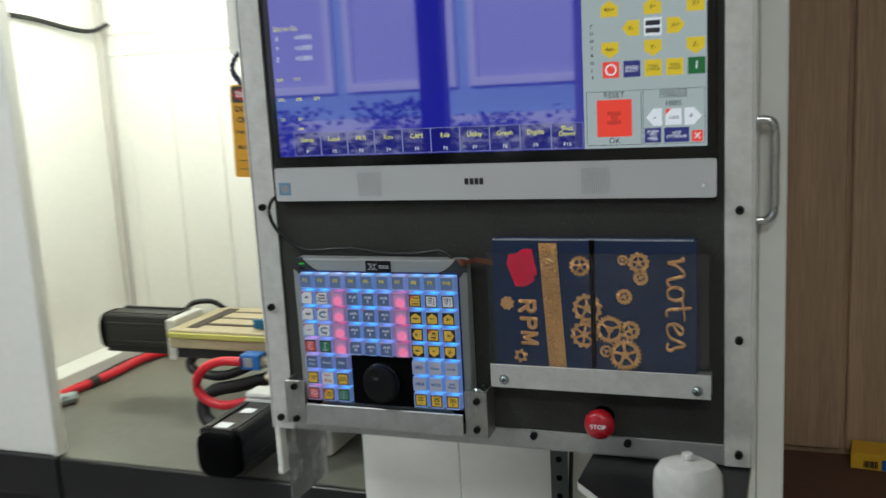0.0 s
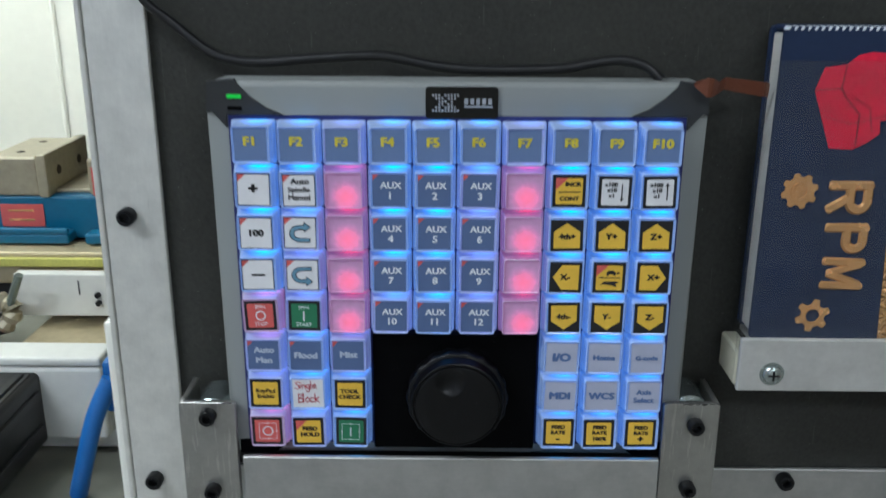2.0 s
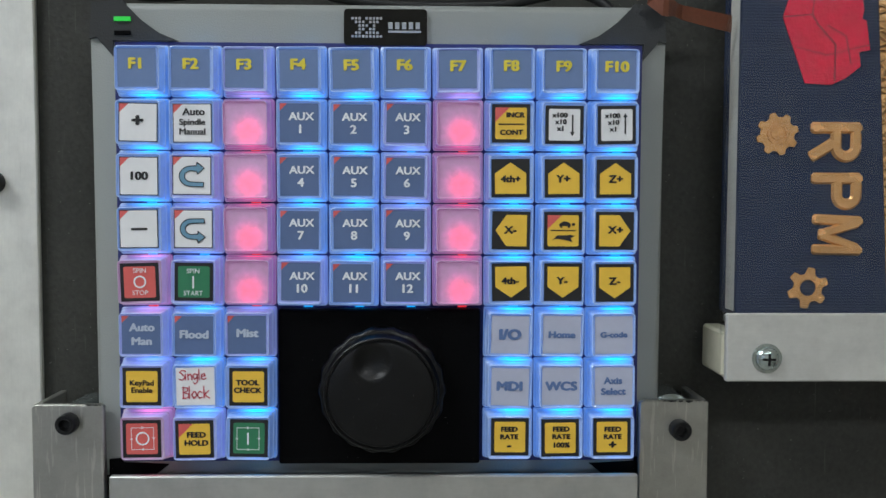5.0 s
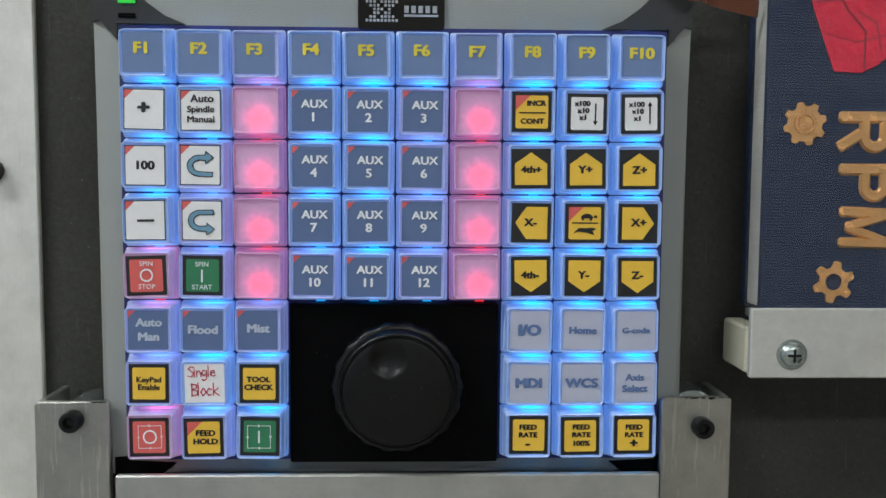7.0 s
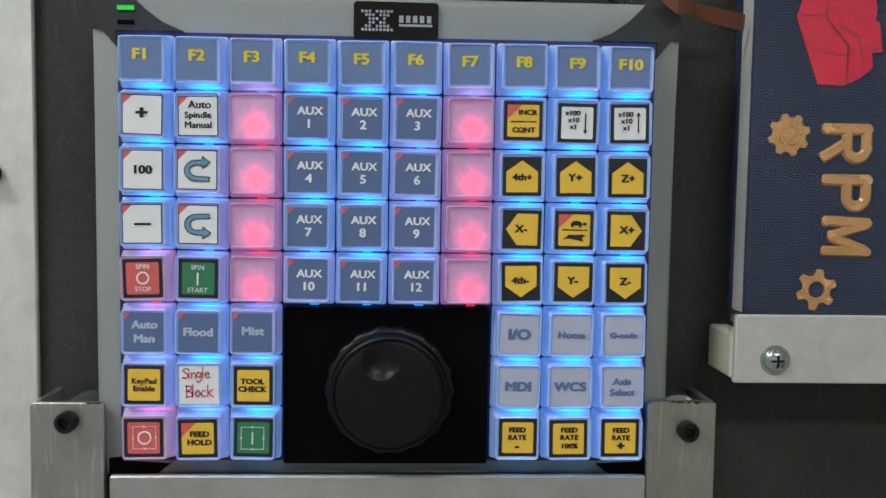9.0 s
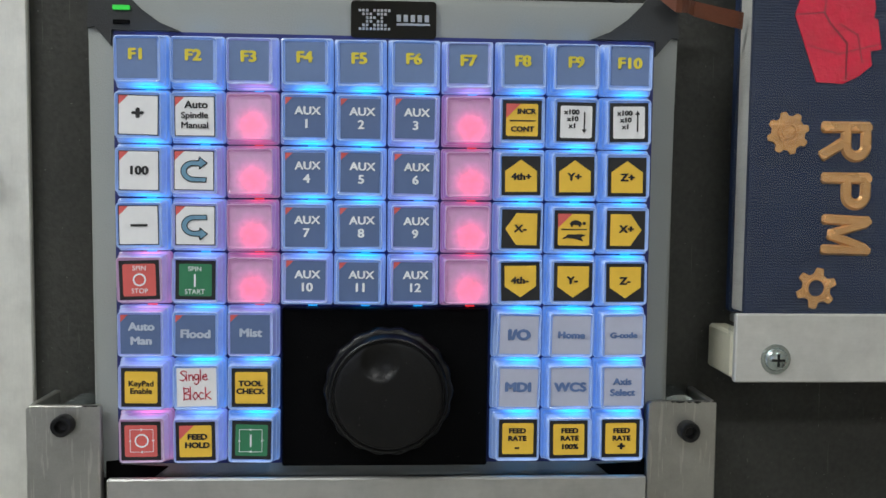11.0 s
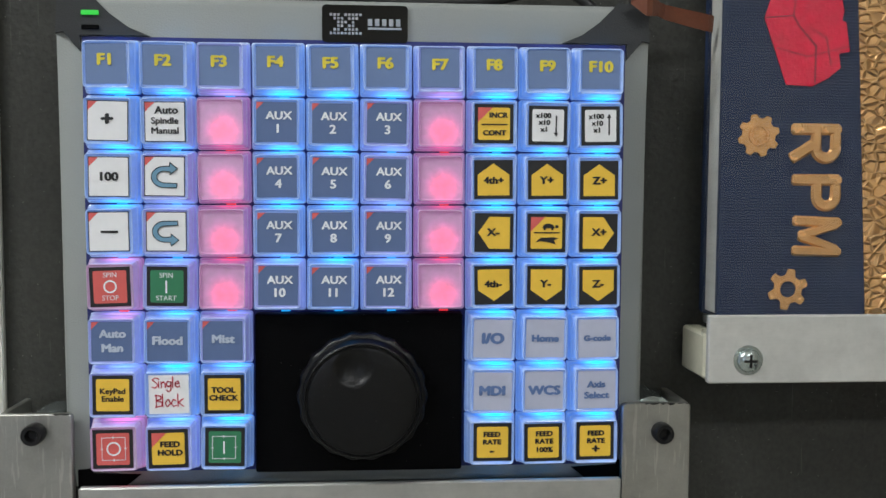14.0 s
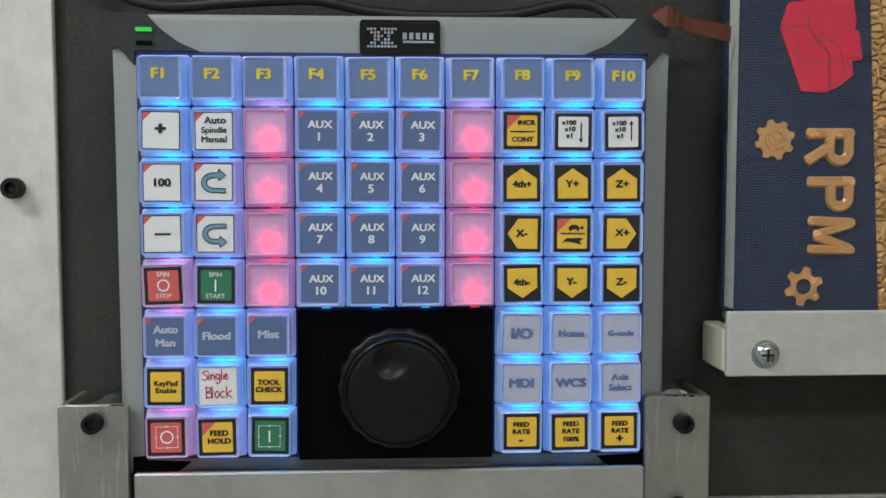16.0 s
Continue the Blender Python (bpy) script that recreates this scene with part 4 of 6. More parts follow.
lettering("OPERATE", 0.0165, M["ink"], tg, 0, 0.022, 0.0012, 0.03)
lettering("THIS EQUIPMENT", 0.0100, M["ink"], tg, 0, -0.002, 0.0012, 0.04)
lettering("SEE OTHER SIDE", 0.0100, M["ink"], tg, 0, -0.032, 0.0012, 0.04)
for v in (-0.058, -0.075):
    part("rule", box(-0.036, 0.036, v - 0.0007, v + 0.0007, 0.0011, 0.0014), M["ink"], tg)
part("wire", tube([(0, 0.085, 0.002), (0.004, 0.105, 0.0), (0.012, 0.125, -0.01)], 0.0008, 6), M["zinc"], tg)

# hoses and fittings
h1 = thing("coolant_hose", "red rubber hose lying along the tray edge", "hose", pose(0, 0, 0))
part("tube", tube([(-1.10, 1.09, 0.753), (-1.145, 1.06, 0.753), (-1.162, 1.01, 0.753), (-1.166, 0.955, 0.753), (-1.161, 0.883, 0.753), (-1.163, 0.802, 0.753), (-1.172, 0.715, 0.753), (-1.163, 0.645, 0.753), (-1.15, 0.57, 0.753)], 0.0115), M["red_hose"], h1, smooth=True)
part("fitting", tube([(-1.150, 0.615, 0.758), (-1.138, 0.650, 0.757), (-1.124, 0.692, 0.755)], 0.0115, 8, rings=0.004, ring_step=0.013), M["zinc"], h1, "zinc threaded fitting")
part("branch", tube([(-1.150, 1.085, 0.751), (-1.182, 1.02, 0.751), (-1.190, 0.94, 0.751), (-1.181, 0.84, 0.751), (-1.166, 0.79, 0.756)], 0.0085), M["rubber"], h1, "black hose beside the red one", smooth=True)
part("tape", tube([(-1.1625, 0.815, 0.753), (-1.1645, 0.785, 0.753)], 0.0122), M["rubber"], h1, "black tape band")
h2 = thing("coolant_hose", "red rubber hose looped beside the motor", "hose", pose(-0.002, 0, -0.005))
part("tube", tube([(-0.585, 0.58, 0.909), (-0.633, 0.575, 0.908), (-0.672, 0.57, 0.889), (-0.689, 0.57, 0.859), (-0.675, 0.57, 0.831), (-0.634, 0.57, 0.817), (-0.58, 0.575, 0.826), (-0.54, 0.58, 0.835)], 0.0095, 12), M["red_hose"], h2, smooth=True)
h3 = thing("cable_conduit", "black corrugated cable conduit looped on the tray", "conduit", pose(0, 0, 0))
part("tube", tube([(-0.535, 0.58, 0.775), (-0.60, 0.585, 0.760), (-0.66, 0.59, 0.756), (-0.705, 0.61, 0.765), (-0.722, 0.63, 0.79), (-0.700, 0.64, 0.815), (-0.63, 0.64, 0.832), (-0.55, 0.64, 0.855)], 0.0125, 12, rings=0.0016, ring_step=0.0052), M["rubber"], h3)
h4 = thing("power_cable", "black cable curled under the table end", "cable", pose(0, 0, 0))
part("tube", tube([(-0.745, 0.68, 0.890), (-0.768, 0.67, 0.875), (-0.770, 0.665, 0.856), (-0.745, 0.66, 0.846), (-0.69, 0.66, 0.842), (-0.63, 0.66, 0.862), (-0.59, 0.65, 0.885)], 0.0105), M["rubber"], h4, smooth=True)
h5 = thing("power_cable", "black motor cable arched behind the table end", "cable", pose(0, 0, 0))
part("tube", tube([(-0.85, 0.765, 0.95), (-0.845, 0.80, 0.964), (-0.81, 0.825, 0.962), (-0.785, 0.84, 0.94)], 0.006), M["rubber"], h5, smooth=True)
fm = thing("flow_meter", "blue plastic gauge with a grey window on the hose", "gauge", pose(0, 0, -0.007))
part("body", box(-0.590, -0.546, 0.580, 0.612, 0.893, 0.926, 0.004), M["blue_hose"], fm)
part("window", box(-0.580, -0.560, 0.5785, 0.581, 0.900, 0.919, 0.001, seg=1), M["mesh"], fm)
vl = thing("coolant_valve", "worn metal ball valve with a lever", "valve", pose(0.004, 0, -0.005))
part("body", tube([(-0.548, 0.592, 0.908), (-0.530, 0.59, 0.905), (-0.520, 0.588, 0.895), (-0.535, 0.585, 0.874)], 0.009, 10, rings=0.003, ring_step=0.011), M["steel"], vl)
part("lever", tube([(-0.522, 0.585, 0.905), (-0.512, 0.58, 0.925), (-0.503, 0.578, 0.944)], 0.005, 8), M["galv"], vl)
bp = thing("air_gun", "blue plastic air gun hung by the machine base", "air gun", pose(0, 0, 0))
part("body", box(-0.368, -0.335, 0.46, 0.49, 0.825, 0.885, 0.005), M["blue_hose"], bp)
part("tube", tube([(-0.355, 0.452, 0.87), (-0.372, 0.44, 0.83), (-0.385, 0.43, 0.78), (-0.395, 0.43, 0.745)], 0.0095), M["blue_hose"], bp, smooth=True)

wc = thing("power_cable", "black cable strung across the enclosure corner", "cable", pose(0, 0, 0))
part("tube", tube([(-1.302, 0.78, 1.655), (-1.300, 0.90, 1.645), (-1.297, 1.03, 1.625), (-1.285, 1.09, 1.622), (-1.27, 1.135, 1.640)], 0.006), M["rubber"], wc, smooth=True)


# ---------- operator console ----------
con = thing("control_console", "charcoal metal operator panel in a riveted aluminium angle frame", "control panel", pose(0, 0, 0))
part("panel", box(-0.1635, 0.397, 0.0032, 0.0062, 1.024, 1.78), M["plate"], con, "charcoal powder-coated plate")
part("left_angle", box(-0.163, -0.1355, 0.0, 0.003, 1.022, 1.80, 0.0006, seg=1), M["alu"], con)
part("left_return", box(-0.1665, -0.1637, 0.0, 0.030, 1.022, 1.80, 0.0006, seg=1), M["alu"], con)
part("right_angle", box(0.3705, 0.397, 0.0, 0.003, 1.022, 1.80, 0.0006, seg=1), M["alu"], con)
part("right_return", box(0.3973, 0.400, 0.0, 0.030, 1.022, 1.80, 0.0006, seg=1), M["alu"], con)
part("bottom_angle", box(-0.135, 0.370, 0.0002, 0.003, 1.0245, 1.0450, 0.0006, seg=1), M["alu_bar"], con)
part("bottom_return", box(-0.135, 0.370, 0.0032, 0.028, 1.0215, 1.0242, 0.0006, seg=1), M["alu_bar"], con)


def handle(x, s, y=0.018):
    h = thing("pull_handle", "polished steel bow handle on the console edge", "handle", pose(0, 0, 0), "console handles")
    part("bow", tube([(x, y, 1.279), (x + s * 0.008, y, 1.279), (x + s * 0.014, y, 1.283), (x + s * 0.017, y, 1.293), (x + s * 0.017, y, 1.33), (x + s * 0.017, y, 1.366), (x + s * 0.014, y, 1.376), (x + s * 0.008, y, 1.379), (x, y, 1.379)], 0.0042, 14), M["chrome"], h, smooth=True)


handle(0.4002, 1)
handle(-0.1667, -0.55, 0.026)
for z in (1.298, 1.1765, 1.037):
    socket_screw(-0.152, 0.0, z)
for z in (1.292, 1.159, 1.0365):
    socket_screw(0.385, 0.0, z)
for x in (0.168, 0.2715):
    socket_screw(x, 0.0002, 1.0395)

# white enclosure frame behind the console
cab = thing("door_frame", "white painted upright frame behind the console", "frame", pose(0, 0, 0))
part("post", box(0.402, 0.429, 0.036, 0.075, 0.70, 2.05, 0.002), M["white"], cab)
part("inner_post", box(0.372, 0.4015, 0.032, 0.07, 0.70, 2.05, 0.001, seg=1), M["white"], cab)
lowp = thing("lower_door", "white sheet-metal panel hanging below the console", "panel", pose(0, 0, 0))
part("sheet", box(-0.143, 0.0055, 0.200, 0.204, 0.45, 1.10, 0.001, seg=1), M["white"], lowp)
part("sheet", box(0.0065, 0.398, 0.2002, 0.204, 0.45, 1.10, 0.001, seg=1), M["white"], lowp)
rk = thing("slotted_rail", "grey perforated steel rail standing below the console", "rail", pose(0, 0, 0))
part("side_flange", box(0.1473, 0.1498, 0.1582, 0.188, 0.45, 1.08, 0.0006, seg=1), M["galv"], rk, "galvanised slotted side")
part("front_flange", box(0.1473, 0.1702, 0.1555, 0.158, 0.45, 1.08, 0.0006, seg=1), mat("dark_rack_steel", srgb(74, 80, 80), 0.42, 0.4, 0.15, 20), rk)
for k in range(20):
    z = 1.0202 - k * 0.0254
    part("hole", cyl(0.0042, 0.0042, 0, 0.0006, 14, m=pose(0.1587, 0.1554, z, 90, 0, 0)), M["black"], rk)
    part("slot", box(0.1466, 0.1472, 0.168, 0.176, z - 0.007, z + 0.004), M["slot"], rk)
cb = thing("power_cable", "black cable running down beside the rail", "cable", pose(0, 0, 0))
part("tube", tube([(0.173, 0.164, 1.06), (0.1745, 0.164, 0.98), (0.171, 0.166, 0.90), (0.168, 0.168, 0.80), (0.166, 0.168, 0.60)], 0.0028, 8), M["rubber"], cb, smooth=True)
shelf = thing("side_shelf", "black shelf with a pale edge fixed under the console corner", "shelf", pose(0, 0, 0))
SHELF = [(0.2330, 0.030), (0.2290, -0.064), (0.2600, -0.100), (0.2900, -0.215), (0.3900, -0.215), (0.3970, 0.030)]
part("top", flat(SHELF[::-1], 1.0185, 1.0200), M["black_cloth"], shelf, "matt black top")
part("edge", flat([(x - 0.0004 if x < 0.3 else x + 0.0004, y) for x, y in SHELF][::-1], 1.0100, 1.0184), M["corner"], shelf, "pale grey edge")
jug = thing("plastic_jug", "milky white plastic jug with a small cap", "jug", pose(0.3455, -0.140, 1.0202))
lobes = turned([(0.0180, 0.0), (0.0270, 0.003), (0.0290, 0.012), (0.0294, 0.040), (0.0284, 0.054), (0.0235, 0.0625), (0.0115, 0.0660), (0.0001, 0.0665)], 32)
for v in lobes.verts:
    a = math.atan2(v.co.y, v.co.x)
    s = 1 + 0.05 * math.cos(4 * a)
    v.co.x, v.co.y = v.co.x * s, v.co.y * s * 0.8
part("body", lobes, M["milky"], jug, smooth=True)
part("cap", cyl(0.0055, 0.0050, 0.0666, 0.0725, 16, 0.0008), M["milky"], jug, smooth=True)
sf = thing("plastic_guard", "scuffed clear plastic guard hanging at the console corner", "guard", pose(0, 0, 0))
part("sheet", box(-0.1672, -0.1648, 0.031, 0.132, 0.905, 1.021, 0.0006, seg=1), M["scuffed"], sf)
gd = thing("door_edge", "white folded edge of the enclosure door", "trim", pose(0, 0, 0))
part("edge", box(-0.1825, -0.1745, 0.03, 0.05, 0.945, 1.11, 0.002), M["white"], gd)

# keypad holder
for sx, x0, x1, top in ((-1, -0.1280, -0.1017, 1.0945), (1, 0.0970, 0.1230, 1.0958)):
    br = thing("holder_bracket", "scratched aluminium angle bracket clamping the keypad", "bracket", pose(0, 0, 0), "keypad brackets")
    front_plate = flat([(x0, 1.042), (x1, 1.042), (x1, top - 0.0008), (x1 - 0.0010, top), (x0 + 0.0012, top), (x0, top - 0.0010)], 0.0245, 0.0275)
    bmesh.ops.bevel(front_plate, geom=front_plate.edges[:], offset=0.0004, segments=1, affect="EDGES")
    part("front_plate", front_plate, M["alu_worn"], br, "", pose(0, 0, 0, 90, 0, 0))
    w0, w1 = (x0, x0 + 0.0026) if sx < 0 else (x1 - 0.0026, x1)
    part("side_wall", box(w0, w1, -0.0245, -0.0002, 1.042, top - 0.0003, 0.0004, seg=1), M["alu_worn"], br)
    part("standoff", turned([(0.0080, 0.0), (0.0097, 0.0005), (0.0097, 0.0200), (0.0080, 0.0215)], 28, m=pose((x0 + x1) / 2 + 0.0006, -0.0008, 1.0872 if sx > 0 else 1.0835, 90, 0, 0)), M["zinc"], br, "bright round spacer", smooth=True)
    chips = random.Random(31 + sx)
    x = x0 + (0.0085 if sx > 0 else 0.020)
    while x < x1 - 0.0012:
        run, deep = chips.uniform(0.0014, 0.0036), chips.uniform(0.00025, 0.0009)
        part("edge_chip", flat([(x, top - deep * 0.5), (x + run * 0.4, top - deep), (x + run, top - deep * 0.4), (x + run, top + 0.0001), (x, top + 0.0001)], 0.02755, 0.02762), M["bolt"], br, "dark worn chip", pose(0, 0, 0, 90, 0, 0))
        x += run + chips.uniform(0.0, 0.0012)
for x, z in ((-0.1142, 1.0880), (-0.1145, 1.0485), (0.1118, 1.0852), (0.1108, 1.0520)):
    socket_screw(x, -0.0275, z, 0.0038, "black socket-head cap screw in the keypad bracket", "bracket screws")
hb = thing("holder_bar", "brushed aluminium channel bar under the keypad", "bar", pose(0, 0, 0))
part("face", box(-0.0985, 0.0958, -0.0325, -0.0295, 1.0440, 1.0692, 0.0006, seg=1), M["alu_bar"], hb)
part("floor", box(-0.0985, 0.0968, -0.0295, -0.0002, 1.0440, 1.0468, 0.0004, seg=1), M["alu_bar"], hb)

# ---------- keypad ----------
P = 0.01905
pad = thing("keypad", "grey industrial keypad with backlit clear keys and a black jog wheel", "keypad", pose(0, -0.0333, 1.15, 90, 0, 0))
case = flat([(-0.1055, 0.079), (-0.1045, 0.0905), (-0.1, 0.0920), (0.1, 0.0920), (0.1045, 0.0905), (0.1055, 0.079), (0.1055, -0.0838), (-0.1055, -0.0838)], -0.0265, -0.0105)
bmesh.ops.bevel(case, geom=[e for e in case.edges if abs(e.verts[0].co.z + 0.0105) < 1e-6 and abs(e.verts[1].co.z + 0.0105) < 1e-6], offset=0.003, segments=3, affect="EDGES", profile=0.6)
part("case", case, M["case"], pad, smooth=True)
for s in (-1, 1):
    pts = [(-0.1056, 0.0785), (-0.1047, 0.0915), (-0.0935, 0.0926), (-0.0925, 0.0910), (-0.0870, 0.0855), (-0.0805, 0.0808), (-0.0735, 0.0779), (-0.0972, 0.0779), (-0.0972, 0.0722), (-0.1030, 0.0790)]
    part("corner_cover", flat([(s * x, y) for x, y in pts][::s], -0.0125, -0.0092), M["case_dark"], pad, "dark plastic corner cover")
    pts = [(-0.1012, -0.0770), (-0.0960, -0.0765), (-0.0960, -0.0782), (-0.0790, -0.0790), (-0.0850, -0.0838), (-0.1012, -0.0838)]
    part("corner_cover", flat([(s * x, y) for x, y in pts][::s], -0.0125, -0.0098), M["black"], pad, "black plastic corner cover")
part("key_well", box(-0.0968, 0.0968, -0.0778, 0.0776, -0.0120, -0.0100), M["key_base"], pad, "dark blue key well")
part("diode", box(-0.0965, -0.0905, 0.0848, 0.0864, -0.0091, -0.0084, 0.0002, seg=1), M["led_green"], pad, "lit green status light")
part("diode", box(-0.0965, -0.0905, 0.0798, 0.0814, -0.0091, -0.0086, 0.0002, seg=1), M["black"], pad, "unlit status light")
lg = part("badge", flat(rounded(0.0152, 0.0066, 0.0014, 4, 0.0020, 0.0834), -0.0106, -0.0092), M["bezel"], pad, "glossy black maker's badge")
dots = bmesh.new()
rnd = random.Random(7)
for i in range(9):
    for j in range(6):
        if abs(i - 4) - abs(j - 2.5) < 1.6 and rnd.random() < 0.8:
            box(-0.0105 + i * 0.0013, -0.0096 + i * 0.0013, 0.0796 + j * 0.0013, 0.0805 + j * 0.0013, -0.0092, -0.00905, bm=dots)
part("emblem", dots, M["ink_grey"], lg, "pale dotted emblem")
bars = box(0.0030, 0.0150, 0.0814, 0.0822, -0.0092, -0.00905)
for k in range(5):
    box(0.0030 + k * 0.0025, 0.0046 + k * 0.0025, 0.0827, 0.0852, -0.0092, -0.00905, bm=bars)
part("emblem", bars, M["ink_grey"], lg, "pale plain bars")

CAP = {}


def keycap_mesh(kind, edge):
    """A clear two-step cap: skirt, sloping walls, raised rim and a shallow well for the label; narrow edges carry a
    painted glint.
    """
    steps = [(0.00928, 0.0009, -0.0098, 0), (0.00928, 0.0009, -0.0078, 0), (0.00900, 0.0009, -0.0076, 1), (0.00862, 0.0010, -0.0046, 0), (0.00842, 0.0010, -0.0044, 1),
             (0.00800, 0.0012, -0.0008, 0), (0.00786, 0.0012, 0.0003, 0), (0.00766, 0.0012, 0.0004, 1), (0.00745, 0.0011, -0.0004, 0), (0.00710, 0.0010, -0.0006, 0)]
    bm = bmesh.new()
    rings = [[bm.verts.new((x, y, w)) for x, y in rounded(hh, hh, r, 3)] for hh, r, w, _ in steps]
    for a, c, st in zip(rings, rings[1:], steps[1:]):
        for i in range(len(a)):
            j = (i + 1) % len(a)
            bm.faces.new((a[i], a[j], c[j], c[i])).material_index = st[3]
    bm.faces.new(rings[0][::-1])
    bm.faces.new(rings[-1])
    return mesh_of("key", bm, M[kind], M[edge])


for kind in ("blue", "pink", "lilac", "rose"):
    CAP[kind] = keycap_mesh(kind, "glint_pink" if kind in ("pink", "rose") else "glint_blue")


def sq(h, a=0.0):
    return [(-h, -h), (h, -h), (h, h), (-h, h)]


def label_mesh(kind):
    """A paper or foil label, as thin layers: border, face, corner flash."""
    L = 0.0069
    fine = -0.0001
    if kind == "slate":
        return mesh_of("label", flat([(x - 0.0001, y + 0.0004) for x, y in sq(0.0068)], fine - 0.0002, fine), M[kind])
    if kind in ("navy_label", "white_plain", "greyblue_label"):
        m0 = {"white_plain": "white_label"}.get(kind, kind)
        return mesh_of("label", flat(sq(L), fine - 0.0002, fine), M[m0])
    if kind == "white_edge":
        bm = flat(sq(L), fine - 0.0002, fine, mi=0)
        flat(rounded(L * 0.955, L * 0.955, 0.0002, 2), fine, fine + 0.00006, bm, 1)
        flat([(-L * 0.955, L * 0.5), (-L * 0.5, L * 0.955), (-L * 0.955, L * 0.955)][::-1], fine + 0.00006, fine + 0.00012, bm, 2)
        return mesh_of("label", bm, M["ink"], M["white_label"], M["red_label"])
    if kind == "navy_flash":
        bm = flat(sq(L), fine - 0.0002, fine, mi=0)
        flat([(-L, L * 0.62), (-L * 0.62, L), (-L, L)][::-1], fine, fine + 0.00006, bm, 1)
        return mesh_of("label", bm, M["navy_label"], M["red_label"])
    base, flash = kind.split("+") if "+" in kind else (kind, "")
    bm = flat(sq(L), fine - 0.0002, fine, mi=0)
    I = L * 0.82
    face = {"pent_u": [(-I, -I), (I, -I), (I, I * 0.3), (0, I), (-I, I * 0.3)], "pent_d": [(-I, I), (-I, -I * 0.3), (0, -I), (I, -I * 0.3), (I, I)],
            "pent_l": [(I, I), (-I * 0.3, I), (-I, 0), (-I * 0.3, -I), (I, -I)], "pent_r": [(-I, -I), (I * 0.3, -I), (I, 0), (I * 0.3, I), (-I, I)]}.get(base, rounded(I, I, 0.0006, 3))
    colour = {"red": "red_label", "green": "green_label", "white": "white_label"}.get(base, "yellow_label")
    flat(face, fine, fine + 0.00006, bm, 1)
    if flash:
        flat([(-I, I * 0.1), (-I * 0.1, I), (-I, I)][::-1], fine + 0.00006, fine + 0.00012, bm, 2)
    return mesh_of("label", bm, M["ink"], M[colour], M["red_label"])


LABELS = {}
W = 0.0001


def stroke(points, width, w=W):
    b = bmesh.new()
    for (x0, y0), (x1, y1) in zip(points, points[1:]):
        d = Vector((x1 - x0, y1 - y0))
        n = Vector((-d.y, d.x)).normalized() * width / 2
        e = d.normalized() * width * 0.3
        flat([(x0 - n.x - e.x, y0 - n.y - e.y), (x1 - n.x + e.x, y1 - n.y + e.y), (x1 + n.x + e.x, y1 + n.y + e.y), (x0 + n.x - e.x, y0 + n.y - e.y)], w, w + 0.00004, b)
    return b


def arc(cx, cy, r, a0, a1, n=14):
    return [(cx + r * math.cos(radians(a0 + (a1 - a0) * i / n)), cy + r * math.sin(radians(a0 + (a1 - a0) * i / n))) for i in range(n + 1)]


def tri(x, y, s, a, w=W):
    return flat([(x + s * math.cos(radians(a + d)), y + s * math.sin(radians(a + d))) for d in (0, 120, 240)], w, w + 0.00004)


def curl(up):
    """The broad bent arrow for spindle direction."""
    s = 1 if up else -1
    pts = arc(0.0, 0, 0.0030, 100, 260, 12)
    outer = [(x - 0.0002, y) for x, y in [(0.0018, 0.0037)] + [(p[0] * 1.45, p[1] * 1.22) for p in pts] + [(0.0042, -0.0037)]]
    inner = [(0.0042, -0.0022)] + [(p[0] * 0.9, p[1] * 0.68) for p in reversed(pts)] + [(0.0018, 0.0018)]
    head = [(0.0018, 0.0008), (0.0044, 0.0029), (0.0018, 0.0050)]
    shape = outer + inner + head
    return [(x, s * y) for x, y in shape]


tilt = random.Random(21)


def key(c, r, cap, label="", words=()):
    ob = part("key", CAP[cap], M[cap], pad, "", pose((c - 5.5) * P + tilt.uniform(-0.0001, 0.0001), (4.5 - r) * P + tilt.uniform(-0.0001, 0.0001), 0, 0, 0, tilt.uniform(-0.8, 0.8)))
    if label:
        if label not in LABELS:
            LABELS[label] = label_mesh(label)
        part("label", LABELS[label], None, ob, "", pose(tilt.uniform(-0.0003, 0.0003), tilt.uniform(-0.0003, 0.0003), 0, 0, 0, tilt.uniform(-0.9, 0.9)))
    for item in words:
        s, size, ink, x, y = item[:5]
        more = item[5] if len(item) > 5 else {}
        lettering(s, size * 0.92, M[ink], ob, x, y, W, more.get("bold", 0.06), more.get("rz", 0), more.get("shear", 0), "legend")
    return ob


for c in range(1, 11):
    key(c, 1, "lilac" if c in (3, 7) else "blue", "slate", [("F%d" % c, 0.0057, "ink_yellow", -0.0003, 0.0015)])
for r in range(2, 6):
    for c in (3, 7):
        key(c, r, "pink")
    for c in (4, 5, 6):
        n = (r - 2) * 3 + c - 3
        key(c, r, "blue" if c == 5 or (c == 4 and r < 5) else "lilac", "navy_flash", [("AUX", 0.0042, "ink_white", 0.0009, 0.0022, {"bold": 0.045}), ("%d" % n, 0.0046, "ink_white", 0.0005, -0.0023, {"bold": 0.045})])
key(1, 2, "blue", "white_edge", [("+", 0.0072, "ink", 0, 0.0004)])
key(2, 2, "blue", "white_edge", [("Auto", 0.0039, "ink", 0.0008, 0.0036, {"bold": 0.035}), ("Spindle", 0.0033, "ink", 0.0002, 0.0, {"bold": 0.03}), ("Manual", 0.0034, "ink", 0.0002, -0.0034, {"bold": 0.03})])
key(1, 3, "blue", "white_edge", [("100", 0.0044, "ink", 0, -0.0002)])
k = key(2, 3, "lilac", "white_edge")
